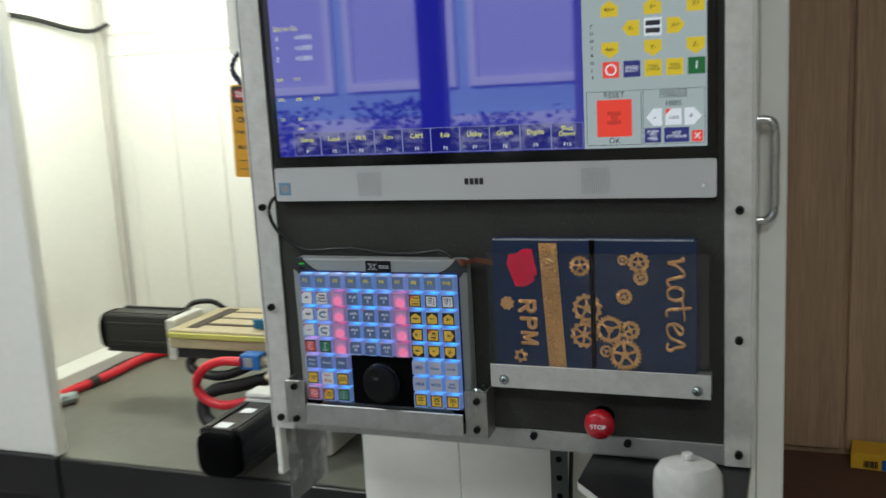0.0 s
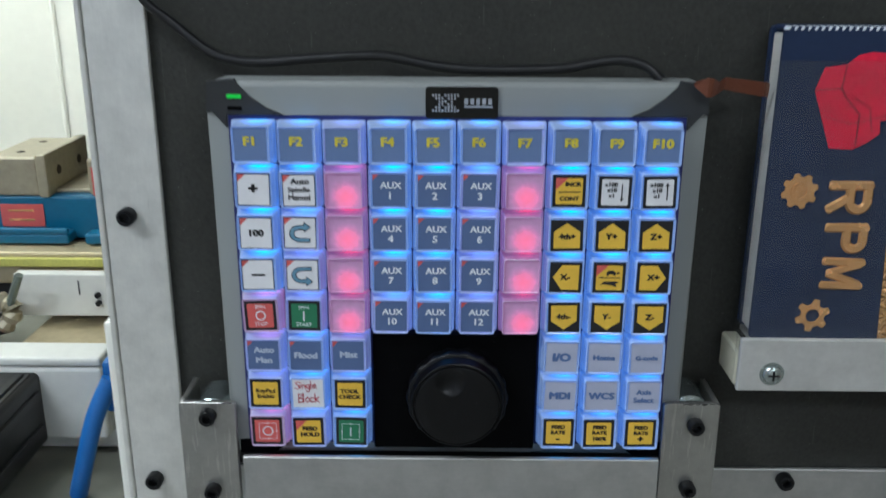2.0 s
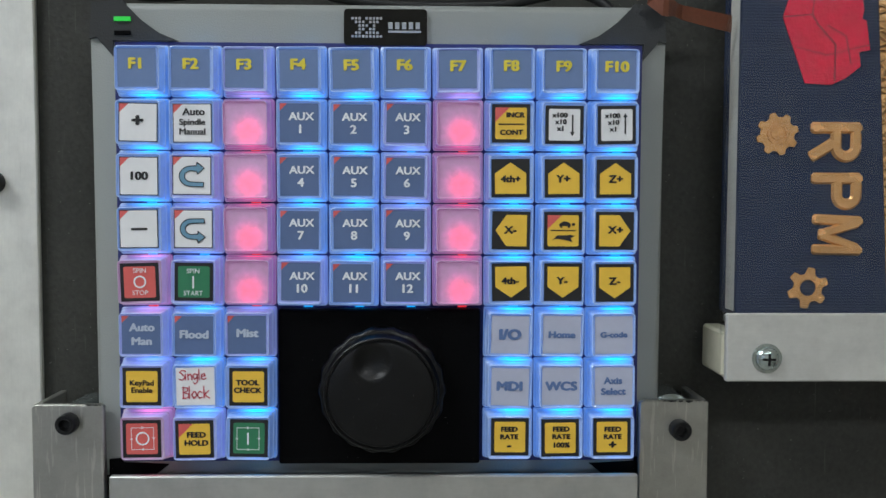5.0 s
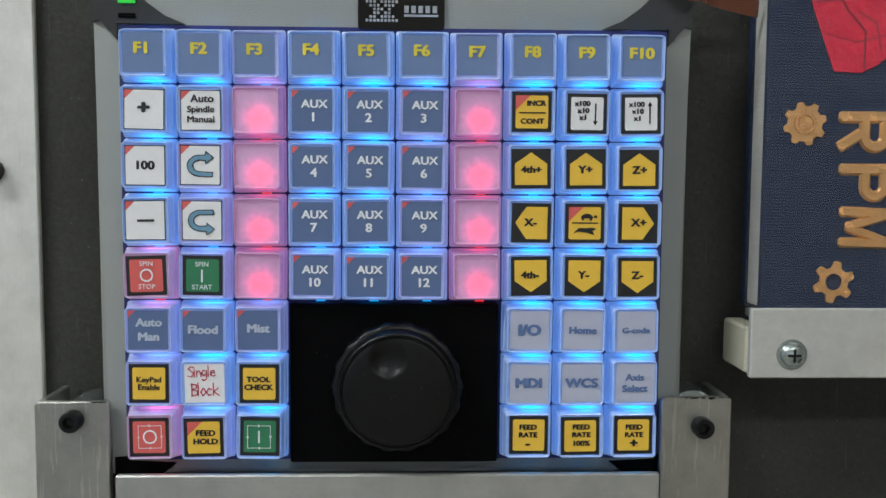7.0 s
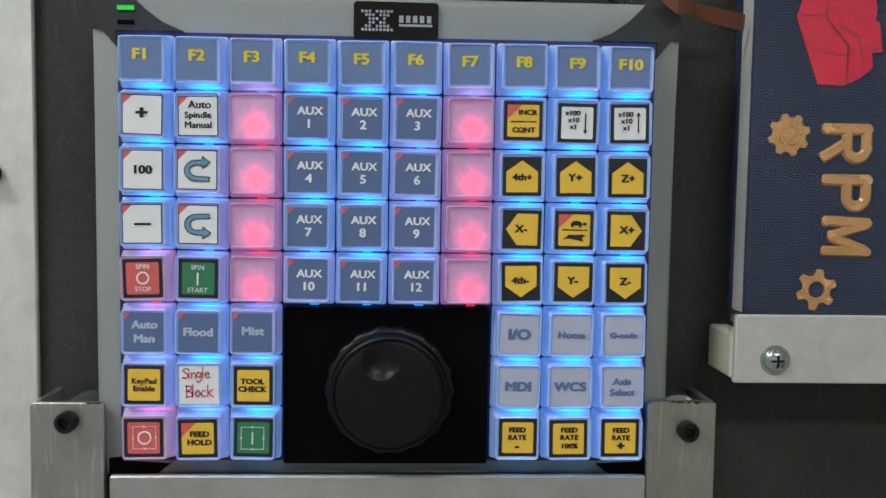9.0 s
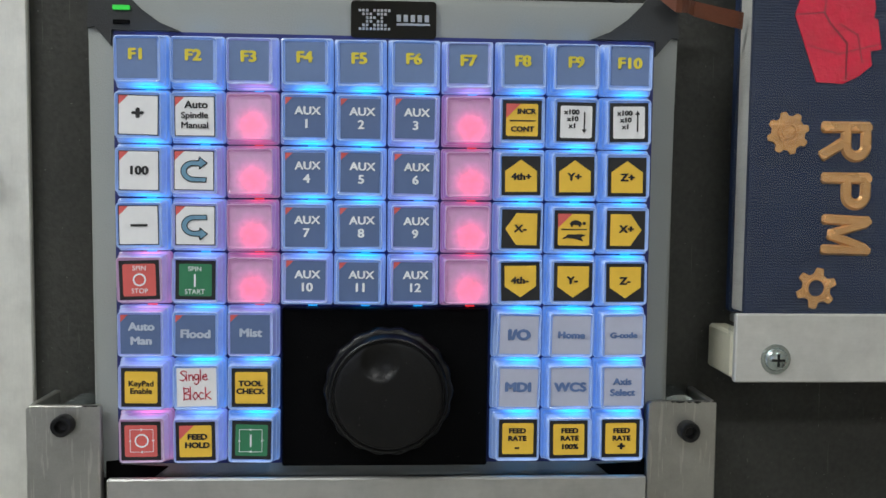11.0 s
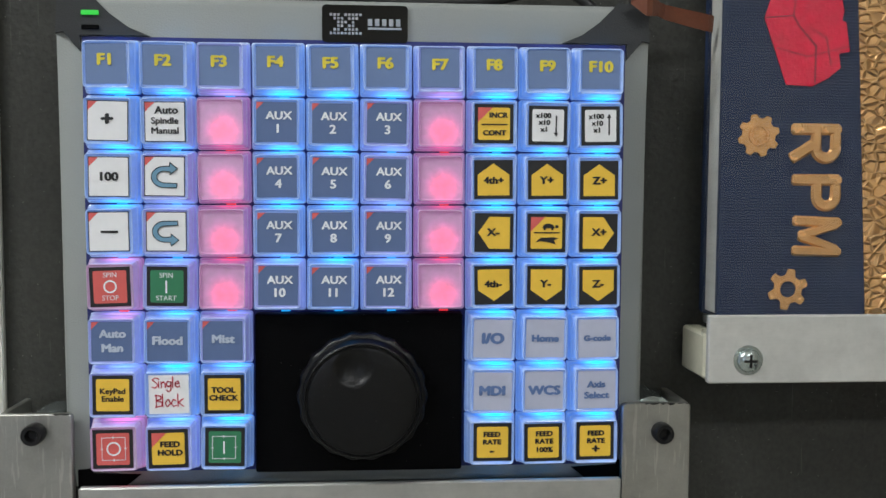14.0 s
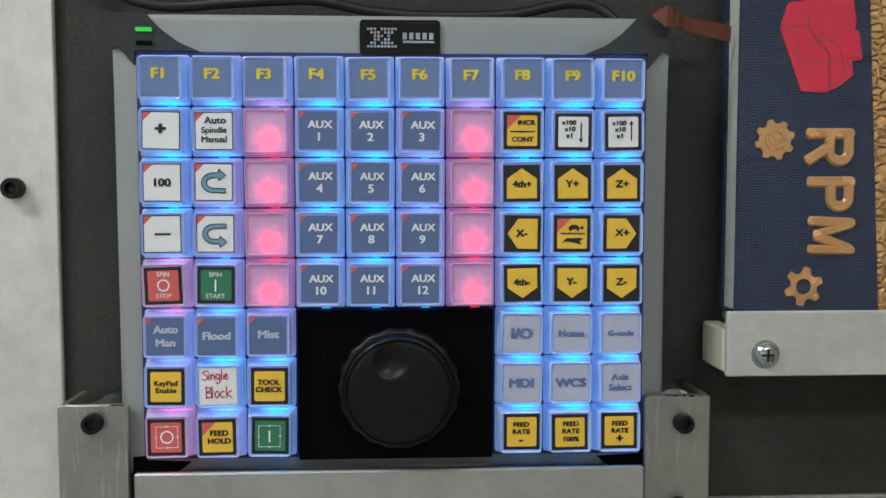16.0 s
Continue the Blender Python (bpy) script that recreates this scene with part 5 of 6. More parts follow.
part("legend", flat(curl(True), W, W + 0.00004), M["arrow"], k, "blue-grey bent arrow")
part("legend_outline", stroke(curl(True) + curl(True)[:1], 0.00032, W + 0.00005), M["ink"], k)
k = key(1, 4, "blue", "white_edge")
part("legend", box(-0.0029, 0.0029, -0.0004, 0.0004, W, W + 0.00004), M["ink"], k)
k = key(2, 4, "lilac", "white_edge")
part("legend", flat(curl(False), W, W + 0.00004), M["arrow"], k, "blue-grey bent arrow")
part("legend_outline", stroke(curl(False) + curl(False)[:1], 0.00032, W + 0.00005), M["ink"], k)
k = key(1, 5, "rose", "red", [("SPIN", 0.0026, "ink_white", 0, 0.0040, {"bold": 0}), ("STOP", 0.0026, "ink_white", 0, -0.0040, {"bold": 0})])
part("legend", annulus(0, 0, 0.00172, 0.00228, W, W + 0.00004), M["ink_white"], k)
k = key(2, 5, "lilac", "green", [("SPIN", 0.0026, "ink_white", 0, 0.0040, {"bold": 0}), ("START", 0.0026, "ink_white", 0, -0.0040, {"bold": 0})])
part("legend", box(-0.0003, 0.0003, -0.0022, 0.0022, W, W + 0.00004), M["ink_white"], k)
key(1, 6, "lilac", "navy_flash", [("Auto", 0.0042, "ink_pale", 0.0004, 0.0026), ("Man", 0.0042, "ink_pale", 0.0002, -0.0024)])
key(2, 6, "blue", "navy_flash", [("Flood", 0.0044, "ink_pale", 0, 0)])
key(3, 6, "lilac", "navy_flash", [("Mist", 0.0044, "ink_pale", 0, 0.0004)])
key(1, 7, "lilac", "yellow", [("KeyPad", 0.0030, "ink", 0, 0.0013, {"bold": 0.03}), ("Enable", 0.0030, "ink", 0, -0.0014, {"bold": 0.03})])
k = key(2, 7, "blue", "white_plain")
PEN = {
    "S": [[(0.62, 0.95), (0.30, 1.0), (0.05, 0.80), (0.35, 0.55), (0.60, 0.28), (0.30, 0.0), (0.0, 0.10)]],
    "i": [[(0.1, 0.62), (0.12, 0.0)], [(0.10, 0.86), (0.13, 0.82)]],
    "n": [[(0.05, 0.60), (0.08, 0.0)], [(0.08, 0.40), (0.30, 0.60), (0.44, 0.40), (0.46, 0.0)]],
    "g": [[(0.45, 0.55), (0.15, 0.60), (0.02, 0.30), (0.22, 0.05), (0.44, 0.25), (0.48, 0.55), (0.46, -0.25), (0.20, -0.42), (0.05, -0.25)]],
    "l": [[(0.10, 1.05), (0.12, 0.0)]],
    "e": [[(0.04, 0.30), (0.44, 0.38), (0.34, 0.60), (0.08, 0.48), (0.06, 0.14), (0.30, 0.0), (0.50, 0.12)]],
    "B": [[(0.08, 1.0), (0.10, 0.0)], [(0.02, 0.95), (0.45, 0.90), (0.46, 0.66), (0.10, 0.52), (0.55, 0.40), (0.52, 0.10), (0.04, 0.0)]],
    "o": [[(0.25, 0.58), (0.04, 0.30), (0.22, 0.0), (0.46, 0.25), (0.34, 0.56), (0.20, 0.58)]],
    "c": [[(0.42, 0.50), (0.20, 0.58), (0.03, 0.28), (0.20, 0.02), (0.44, 0.10)]],
    "k": [[(0.08, 1.0), (0.10, 0.0)], [(0.50, 0.62), (0.12, 0.32), (0.55, 0.0)]],
}
for word, x, y, tall, step in (("Single", -0.0056, 0.0024, 0.0036, 0.0019), ("Block", -0.0046, -0.0044, 0.0044, 0.0021)):
    for letter in word:
        marks = None
        for line in PEN[letter]:
            marks = joined(marks, stroke([(x + u * tall, y + v * tall) for u, v in line], 0.00036))
        part("legend", marks, M["ink_red"], k, "red handwritten letter")
        x += step * (0.55 if letter in "il" else 1.0)
        y += 0.00005
key(3, 7, "blue", "yellow", [("TOOL", 0.0029, "ink", 0, 0.0014), ("CHECK", 0.0029, "ink", 0, -0.0014)])


def cycle_legend(k):
    fr = stroke([(-0.0040, -0.0040), (0.0040, -0.0040), (0.0040, 0.0040), (-0.0040, 0.0040), (-0.0040, -0.0040)], 0.0002)
    for x, y, a in ((0, 0.0040, 0), (0.0040, 0, -90), (0, -0.0040, 180), (-0.0040, 0, 90)):
        fr = joined(fr, tri(x, y, 0.0006, a))
    part("legend", fr, M["ink_white"], k)


k = key(1, 8, "rose", "red")
cycle_legend(k)
part("legend", annulus(0, 0, 0.00192, 0.00248, W, W + 0.00004), M["ink_white"], k)
key(2, 8, "lilac", "yellow+flash", [("FEED", 0.0030, "ink", 0.0004, 0.0014), ("HOLD", 0.0030, "ink", 0.0004, -0.0016)])
k = key(3, 8, "blue", "green")
cycle_legend(k)
part("legend", box(-0.0003, 0.0003, -0.0022, 0.0022, W, W + 0.00004), M["ink_white"], k)
k = key(8, 2, "blue", "yellow+flash", [("INCR", 0.0027, "ink", 0.0014, 0.0032), ("CONT", 0.0027, "ink", 0, -0.0030)])
part("legend", box(-0.0046, 0.0046, -0.0002, 0.0002, W, W + 0.00004), M["ink"], k)
for c, s in ((9, -1), (10, 1)):
    k = key(c, 2, "blue", "white", [("x100", 0.0026, "ink", -0.0016, 0.0032), ("x10", 0.0026, "ink", -0.0012, 0.0008), ("x1", 0.0026, "ink", -0.0012, -0.0016)])
    ar = stroke([(0.0030, 0.0032 * -s), (0.0030, 0.0026 * s)], 0.0005)
    part("legend", joined(ar, tri(0.0030, 0.0032 * s, 0.0010, 90 * s)), M["ink"], k, "black arrow")
for c, r, shape, s in ((8, 3, "pent_u", "4th+"), (9, 3, "pent_u", "Y+"), (10, 3, "pent_u", "Z+"), (8, 4, "pent_l", "X-"), (10, 4, "pent_r", "X+"), (8, 5, "pent_d", "4th-"), (9, 5, "pent_d", "Y-"), (10, 5, "pent_d", "Z-")):
    key(c, r, "blue", shape, [(s, 0.0040 if len(s) < 3 else 0.0036, "ink", 0, {"pent_u": -0.0006, "pent_d": 0.0006}.get(shape, 0))])
k = key(9, 4, "blue", "yellow+flash")
part("legend", box(-0.0046, 0.0046, -0.0002, 0.0002, W, W + 0.00004), M["ink"], k)
slow = flat([(0.0006 + 0.0022 * math.cos(a * 0.3491), 0.0016 + 0.0017 * math.sin(a * 0.3491)) for a in range(10)], W, W + 0.00004)
flat(rounded(0.0006, 0.0005, 0.0003, 2, 0.0036, 0.0022), W, W + 0.00004, slow)
flat([(-0.0012, 0.0009), (-0.0004, 0.0009), (-0.0004, 0.0017), (-0.0012, 0.0017)], W, W + 0.00004, slow)
flat([(0.0016, 0.0009), (0.0024, 0.0009), (0.0024, 0.0017), (0.0016, 0.0017)], W, W + 0.00004, slow)
part("legend", slow, M["ink"], k, "plain dark slow-speed sign")
fast = flat([(-0.0042, -0.0036), (-0.0024, -0.0030), (0.0006, -0.0034), (0.0034, -0.0042), (0.0026, -0.0028), (0.0042, -0.0020), (0.0026, -0.0016), (0.0002, -0.0018), (-0.0022, -0.0018), (-0.0030, -0.0026)], W, W + 0.00004)
part("legend", fast, M["ink"], k, "plain dark high-speed sign")
for c, r, s, size in ((8, 6, "I/O", 0.0056), (9, 6, "Home", 0.0036), (10, 6, "G-code", 0.0030), (8, 7, "MDI", 0.0050), (9, 7, "WCS", 0.0048)):
    key(c, r, "blue", "greyblue_label", [(s, size, "ink_blue", 0, 0, {"bold": 0.08})])
key(10, 7, "blue", "greyblue_label", [("Axis", 0.0036, "ink_blue", 0, 0.0020), ("Select", 0.0036, "ink_blue", 0, -0.0020)])
for c, last in ((8, "-"), (9, "100%"), (10, "+")):
    key(c, 8, "blue", "yellow", [("FEED", 0.0027, "ink", 0, 0.0031), ("RATE", 0.0027, "ink", 0, 0.0003), (last, 0.0028 if c == 9 else 0.0048, "ink", 0, -0.0028)])
# diodes between the rows
dm = {n: mesh_of("diode", box(-0.0016, 0.0016, -0.0005, 0.0005, 0, 0.0012), M[n]) for n in ("led_blue", "led_red")}
for c in range(1, 11):
    for r in range(1, 9):
        if 4 <= c <= 7 and r >= 6:
            continue
        red = (c in (3, 7) and 2 <= r <= 5) or (c == 1 and r in (5, 8))
        part("diode", dm["led_red" if red else "led_blue"], None, pad, "", pose((c - 5.5) * P + 0.002, (4.5 - r) * P - 0.0095, -0.0098))

# jog wheel
dial = part("dial_plate", box(-0.0372, 0.0372, -0.0775, -0.0198, -0.0100, -0.0045, 0.0008), M["black"], pad, "black plastic dial plate")
DX, DY = 0.0012, -0.0488
wheel = bmesh.new()
N = 96
prof = [(0.0224, -0.0045, 0.0007), (0.0229, -0.0005, 0.0008), (0.0227, 0.0016, 0.0007), (0.0220, 0.0024, 0.0005), (0.0211, 0.0026, 0.0), (0.0209, 0.0030, 0.0), (0.0207, 0.0064, 0.0), (0.0203, 0.0076, 0.0), (0.0198, 0.0079, 0.0), (0.0195, 0.0073, 0.0), (0.0191, 0.0073, 0.0), (0.0187, 0.0082, 0.0)]
prof += [(0.0180 - 0.0009 * i, 0.0084 + 0.0004 * min(1, i / 4), 0.0) for i in range(20)]
rings = []
for R, w, wave in prof:
    ring = []
    for i in range(N):
        a = 2 * math.pi * i / N
        x, y = (R + wave * math.cos(18 * a) * 0.5) * math.cos(a), (R + wave * math.cos(18 * a) * 0.5) * math.sin(a)
        d = math.hypot(x + 0.0030, y - 0.0117) / 0.0064
        ring.append(wheel.verts.new((DX + x, DY + y, w - (0.0024 * (1 - d * d) ** 0.8 if d < 1 and R < 0.0189 else 0))))
    rings.append(ring)
for a, b_ in zip(rings, rings[1:]):
    for i in range(N):
        wheel.faces.new((a[i], a[(i + 1) % N], b_[(i + 1) % N], b_[i]))
wheel.faces.new(rings[-1])
jw = part("jog_wheel", wheel, M["knob"], pad, "black scalloped jog wheel with a finger dimple", smooth=True)

# keypad cable
cable = thing("keypad_cable", "thin black cable from the screen to the keypad", "cable", pose(0, 0, 0))
part("cord", tube([(-0.125, 0.0005, 1.316), (-0.1295, -0.004, 1.3125), (-0.1375, -0.008, 1.303), (-0.139, -0.009, 1.290), (-0.133, -0.008, 1.274), (-0.122, -0.006, 1.2640), (-0.107, -0.006, 1.2520), (-0.095, -0.006, 1.2483), (-0.083, -0.006, 1.2477), (-0.068, -0.006, 1.2490), (-0.038, -0.006, 1.2508), (-0.026, -0.006, 1.2498), (-0.011, -0.006, 1.2468), (0.006, -0.006, 1.2452), (0.026, -0.006, 1.2450), (0.046, -0.006, 1.2458), (0.059, -0.007, 1.2482), (0.070, -0.009, 1.2498), (0.080, -0.012, 1.2478), (0.087, -0.014, 1.242)], 0.0021, 10), M["rubber"], cable, smooth=True)

# ---------- all-in-one screen ----------
mon = thing("computer_monitor", "silver all-in-one computer screen showing a blue machine control page", "monitor", pose(0, 0, 0, 90, 0, 0))
part("housing", box(-0.1285, 0.3640, 1.3035, 1.640, -0.003, 0.0040, 0.0015), M["bezel"], mon, "black glass front")
chin = flat(rounded(0.2458, 0.0192, 0.003, 3, 0.1178, 1.3250), 0.0042, 0.0085)
part("chin", chin, M["silver"], mon, "silver plastic lower bezel")
part("badge", box(-0.1235, -0.1085, 1.3130, 1.3275, 0.0086, 0.0090, 0.0001, seg=1), M["arrow"], mon, "small blue sticker")
part("badge_print", box(-0.1205, -0.1115, 1.3160, 1.3245, 0.0091, 0.0093), M["mesh"], mon)
for cx in (-0.008, 0.245):
    sp = bmesh.new()
    for i in range(14):
        for j in range(17):
            box(cx - 0.0145 + i * 0.0021, cx - 0.0135 + i * 0.0021, 1.3115 + j * 0.00155, 1.3123 + j * 0.00155, 0.0086, 0.0088, bm=sp) if (i * 17 + j) < 240 else None
    tagged(part("speaker_grille", sp, M["mesh"], mon, "dotted speaker grille"), kind="stuff")
em = box(0.1035, 0.1080, 1.3222, 1.3290, 0.0086, 0.0089)
for x in (0.1095, 0.1150, 0.1205):
    box(x, x + 0.0042, 1.3222, 1.3290, 0.0086, 0.0089, bm=em)
part("maker_mark", em, M["ink"], mon, "dark plain bars")
part("power_button", cyl(0.0042, 0.0040, 0.0084, 0.0092, 18, 0.0002, m=Matrix.Translation((0.3510, 1.3175, 0))), M["silver"], mon)
part("power_light", box(0.3503, 0.3517, 1.3165, 1.3190, 0.0093, 0.0095), M["scr_white"], mon, "white power light")
S = 0.0042
scr = part("display", box(-0.1205, 0.2335, 1.3565, 1.6240, S - 0.0002, S), M["scr_blue"], mon, "lit blue screen page")
part("display_panel", box(0.2337, 0.3545, 1.3565, 1.6240, S - 0.0002, S + 0.00002), M["scr_grey"], mon, "lit grey button page")
T = S + 0.0004


def rect_outline(x0, x1, y0, y1, wdt, material, parent, name="outline"):
    b = box(x0, x1, y0, y0 + wdt, S + 0.0001, S + 0.0003)
    box(x0, x1, y1 - wdt, y1, S + 0.0001, S + 0.0003, bm=b)
    box(x0, x0 + wdt, y0 + wdt, y1 - wdt, S + 0.0001, S + 0.0003, bm=b)
    box(x1 - wdt, x1, y0 + wdt, y1 - wdt, S + 0.0001, S + 0.0003, bm=b)
    return part(name, b, material, parent)


names = ["Setup", "Load", "MDI", "Run", "CAM", "Edit", "Utility", "Graph", "Digitiz", "Shut\nDown"]
for i, nme in enumerate(names):
    x0 = -0.1005 + i * 0.0333
    part("menu_cell", box(x0 + 0.0003, x0 + 0.033, 1.3580, 1.3835, S + 0.00005, S + 0.0001), M["scr_dark"], scr)
    rect_outline(x0, x0 + 0.0333, 1.3575, 1.3840, 0.0005, M["scr_dim"], scr)
    lettering(nme, 0.0070, M["scr_ltyellow"], scr, x0 + 0.0167, 1.3755, T, 0.0, name="menu_word", lines=0.8)
    lettering("F%d" % (i + 1), 0.0055, M["scr_white"], scr, x0 + 0.0167, 1.3618, T, 0.0, name="menu_word")
lettering("Dist to Go", 0.0068, M["scr_ltyellow"], scr, -0.1010, 1.500, T, 0.0, name="readout")
for i, a in enumerate("XYZ"):
    lettering(a, 0.0068, M["scr_white"], scr, -0.1130, 1.4895 - i * 0.0115, T, 0.0, name="readout")
    lettering("+0.0000", 0.0068, M["scr_white"], scr, -0.0800, 1.4895 - i * 0.0115, T, 0.0, name="readout")
for j, row in enumerate((("G00", "G17", ""), ("", "", ""), ("G90", "G98", "G20"), ("", "", ""), ("F3", "S-1", ""), ("", "M9", ""))):
    for i, s in enumerate(row):
        if s:
            lettering(s, 0.0045, M["scr_ltyellow"], scr, -0.1130 + i * 0.0225, 1.4440 - j * 0.0112, T, 0.01, name="readout")
pan = bpy.data.objects["display_panel"]
rect_outline(0.2365, 0.2915, 1.3595, 1.4135, 0.0004, M["scr_black"], pan)
rect_outline(0.2930, 0.3525, 1.3595, 1.4135, 0.0004, M["scr_black"], pan)
part("reset_button", flat(rounded(0.0175, 0.0185, 0.001, 2, 0.2645, 1.3865), S + 0.0001, S + 0.0003), M["scr_red"], pan, "red on-screen button")
lettering("PRESS\nTO\nRESET", 0.0052, mat("screen_red_ink", srgb(150, 20, 20), 0.5), pan, 0.2645, 1.3865, T, 0.01, name="button_word", lines=0.85)
lettering("RESET", 0.0080, M["scr_black"], pan, 0.2645, 1.4095, T, 0.0, name="button_word")
lettering("OK", 0.0080, M["scr_black"], pan, 0.2645, 1.3638, T, 0.0, name="button_word")
lettering("FEEDRATE\nOVERRIDE", 0.0058, M["scr_black"], pan, 0.3225, 1.4085, T, 0.0, name="button_word", lines=0.75)
lettering("100%", 0.0074, M["scr_black"], pan, 0.3225, 1.3990, T, 0.01, name="button_word")
part("screen_button", flat([(0.2960, 1.3860), (0.3030, 1.3945), (0.3115, 1.3945), (0.3115, 1.3775), (0.3030, 1.3775)][::-1], S + 0.0001, S + 0.0003), M["scr_white"], pan)
part("screen_button", flat(rounded(0.0078, 0.0080, 0.0006, 2, 0.3225, 1.3860), S + 0.0001, S + 0.0003), M["scr_white"], pan)
part("screen_button", flat([(0.3330, 1.3945), (0.3330, 1.3775), (0.3420, 1.3775), (0.3495, 1.3860), (0.3420, 1.3945)], S + 0.0001, S + 0.0003), M["scr_white"], pan)
part("screen_flash", flat([(0.3150, 1.3880), (0.3205, 1.3938), (0.3150, 1.3938)], S + 0.0003, S + 0.0004), M["scr_red"], pan)
lettering("-", 0.008, M["scr_black"], pan, 0.3045, 1.386, T, 0.01, name="button_word")
lettering("+", 0.008, M["scr_black"], pan, 0.3395, 1.386, T, 0.01, name="button_word")
lettering("100%", 0.0046, M["scr_black"], pan, 0.3230, 1.3850, T, 0.0, name="button_word")
for x0, x1, s in ((0.2945, 0.3105, "PUSH\nTO\nFREE"), (0.3135, 0.3375, "VCP\nOPTIONS")):
    part("screen_button", box(x0, x1, 1.3610, 1.3755, S + 0.0001, S + 0.0003), M["scr_navy"], pan)
    lettering(s, 0.0044, M["scr_white"], pan, (x0 + x1) / 2, 1.3682, T, 0.02, name="button_word", lines=0.8)
part("screen_button", box(0.3400, 0.3505, 1.3610, 1.3720, S + 0.0001, S + 0.0003), M["scr_red"], pan)
lettering("X", 0.0085, M["scr_white"], pan, 0.34525, 1.3665, T, 0.03, name="button_word")
for i, (mt, s) in enumerate((("scr_red", ""), ("scr_navy", "SINGLE\nBLOCK"), ("scr_yellow", "TOOL\nCHECK"), ("scr_yellow", "FEED\nHOLD"), ("scr_green", "I"))):
    cx = 0.2620 + i * 0.0207
    part("screen_button", box(cx - 0.0082, cx + 0.0082, 1.4265, 1.4425, S + 0.0001, S + 0.0003), M[mt], pan)
    if s:
        lettering(s, 0.0040 if len(s) > 1 else 0.010, M["scr_white" if mt != "scr_yellow" else "scr_black"], pan, cx, 1.4345, T, 0.01, name="button_word", lines=0.8)
    else:
        part("screen_ring", annulus(cx, 1.4345, 0.0042, 0.0058, S + 0.0003, S + 0.0004), M["scr_white"], pan)
for i in range(3):
    for j, z in enumerate((1.4545, 1.4740, 1.4930)):
        if (i, j) == (1, 1):
            part("screen_button", box(0.2950, 0.3120, z - 0.0085, z + 0.0085, S + 0.0001, S + 0.0003), M["scr_white"], pan)
            part("screen_mark", box(0.2965, 0.3105, z + 0.0012, z + 0.0060, S + 0.0003, S + 0.0004), M["scr_black"], pan)
            part("screen_mark", box(0.2965, 0.3105, z - 0.0060, z - 0.0012, S + 0.0003, S + 0.0004), M["scr_black"], pan)
            continue
        cx = (0.2615, 0.3035, 0.3440)[i] + (0.021 if (i, j) == (0, 1) else -0.019 if (i, j) == (2, 1) else 0)
        shape = {(0, 1): [(-0.009, 0), (-0.003, 0.0075), (0.008, 0.0075), (0.008, -0.0075), (-0.003, -0.0075)], (2, 1): [(0.009, 0), (0.003, -0.0075), (-0.008, -0.0075), (-0.008, 0.0075), (0.003, 0.0075)]}.get((i, j))
        if not shape:
            u = 1 if j == 2 else -1
            shape = [(-0.0085, -0.007 * u), (0.0085, -0.007 * u), (0.0085, 0.003 * u), (0, 0.009 * u), (-0.0085, 0.003 * u)]
        part("screen_button", flat([(cx + x, z + y) for x, y in shape], S + 0.0001, S + 0.0003), M["scr_yellow"], pan)
        s = {(0, 0): "4th-", (1, 0): "Y-", (2, 0): "Z-", (0, 1): "X-", (2, 1): "X+", (0, 2): "4th+", (1, 2): "Y+", (2, 2): "Z+"}[(i, j)]
        lettering(s, 0.0055, M["scr_black"], pan, cx, z, T, 0.01, name="button_word")
for i, chx in enumerate("SLORTNOC"):
    lettering(chx, 0.0046, M["scr_black"], pan, 0.2435, 1.4275 + i * 0.0072, T, 0.02, name="button_word")

# ---------- notebook and its holder ----------
nb = thing("notebook", "navy cloth notebook with copper gear and letter decorations", "notebook", pose(0, 0, 0, 90, 0, 0))
part("back_cover", flat(rounded(0.1050, 0.0692, 0.002, 3, 0.2402, 1.1950), 0.0002, 0.0034), M["navy"], nb)
part("page_block", box(0.1362, 0.3440, 1.1275, 1.2615, 0.0036, 0.0178, 0.0005, seg=1), M["pages"], nb, "white page block")
part("front_cover", flat(rounded(0.1051, 0.0692, 0.002, 3, 0.2399, 1.1950), 0.0180, 0.0204), M["navy"], nb, "ribbed navy cloth cover")
st = bmesh.new()
for k in range(74):
    flat([(0.1355 + k * 0.0028, 1.2636), (0.1365 + k * 0.0028, 1.2636), (0.1373 + k * 0.0028, 1.2652), (0.1363 + k * 0.0028, 1.2652)], 0.0160, 0.0206, st)
tagged(part("stitching", st, M["ink_white"], nb, "black and white stitched edge"), kind="stuff")
part("spine_cord", box(0.1366, 0.3440, 1.2626, 1.2650, 0.0036, 0.0203, 0.0006, seg=1), M["navy"], nb)
C0, C1 = 0.0205, 0.0210
part("gold_band", flat([(0.1930, 1.1262), (0.2118, 1.1262), (0.2045, 1.2610), (0.1852, 1.2610)], C0, C0 + 0.0005), M["gold"], nb, "hammered gold band")
part("elastic_band", box(0.2385, 0.2440, 1.1255, 1.2650, C0, C0 + 0.0009, 0.0003, seg=1), M["black"], nb, "black elastic band")
gem = [(0.150, 1.239), (0.153, 1.2485), (0.162, 1.2498), (0.1665, 1.2537), (0.172, 1.2550), (0.178, 1.2545), (0.1805, 1.242), (0.1798, 1.2385), (0.1815, 1.2378), (0.1832, 1.227), (0.179, 1.2262), (0.1798, 1.221), (0.175, 1.2170), (0.169, 1.2140), (0.159, 1.2145)]
red = part("gem_patch", flat(gem[::-1], C0, C1), M["gem"], nb, "creased red foil gem shape")
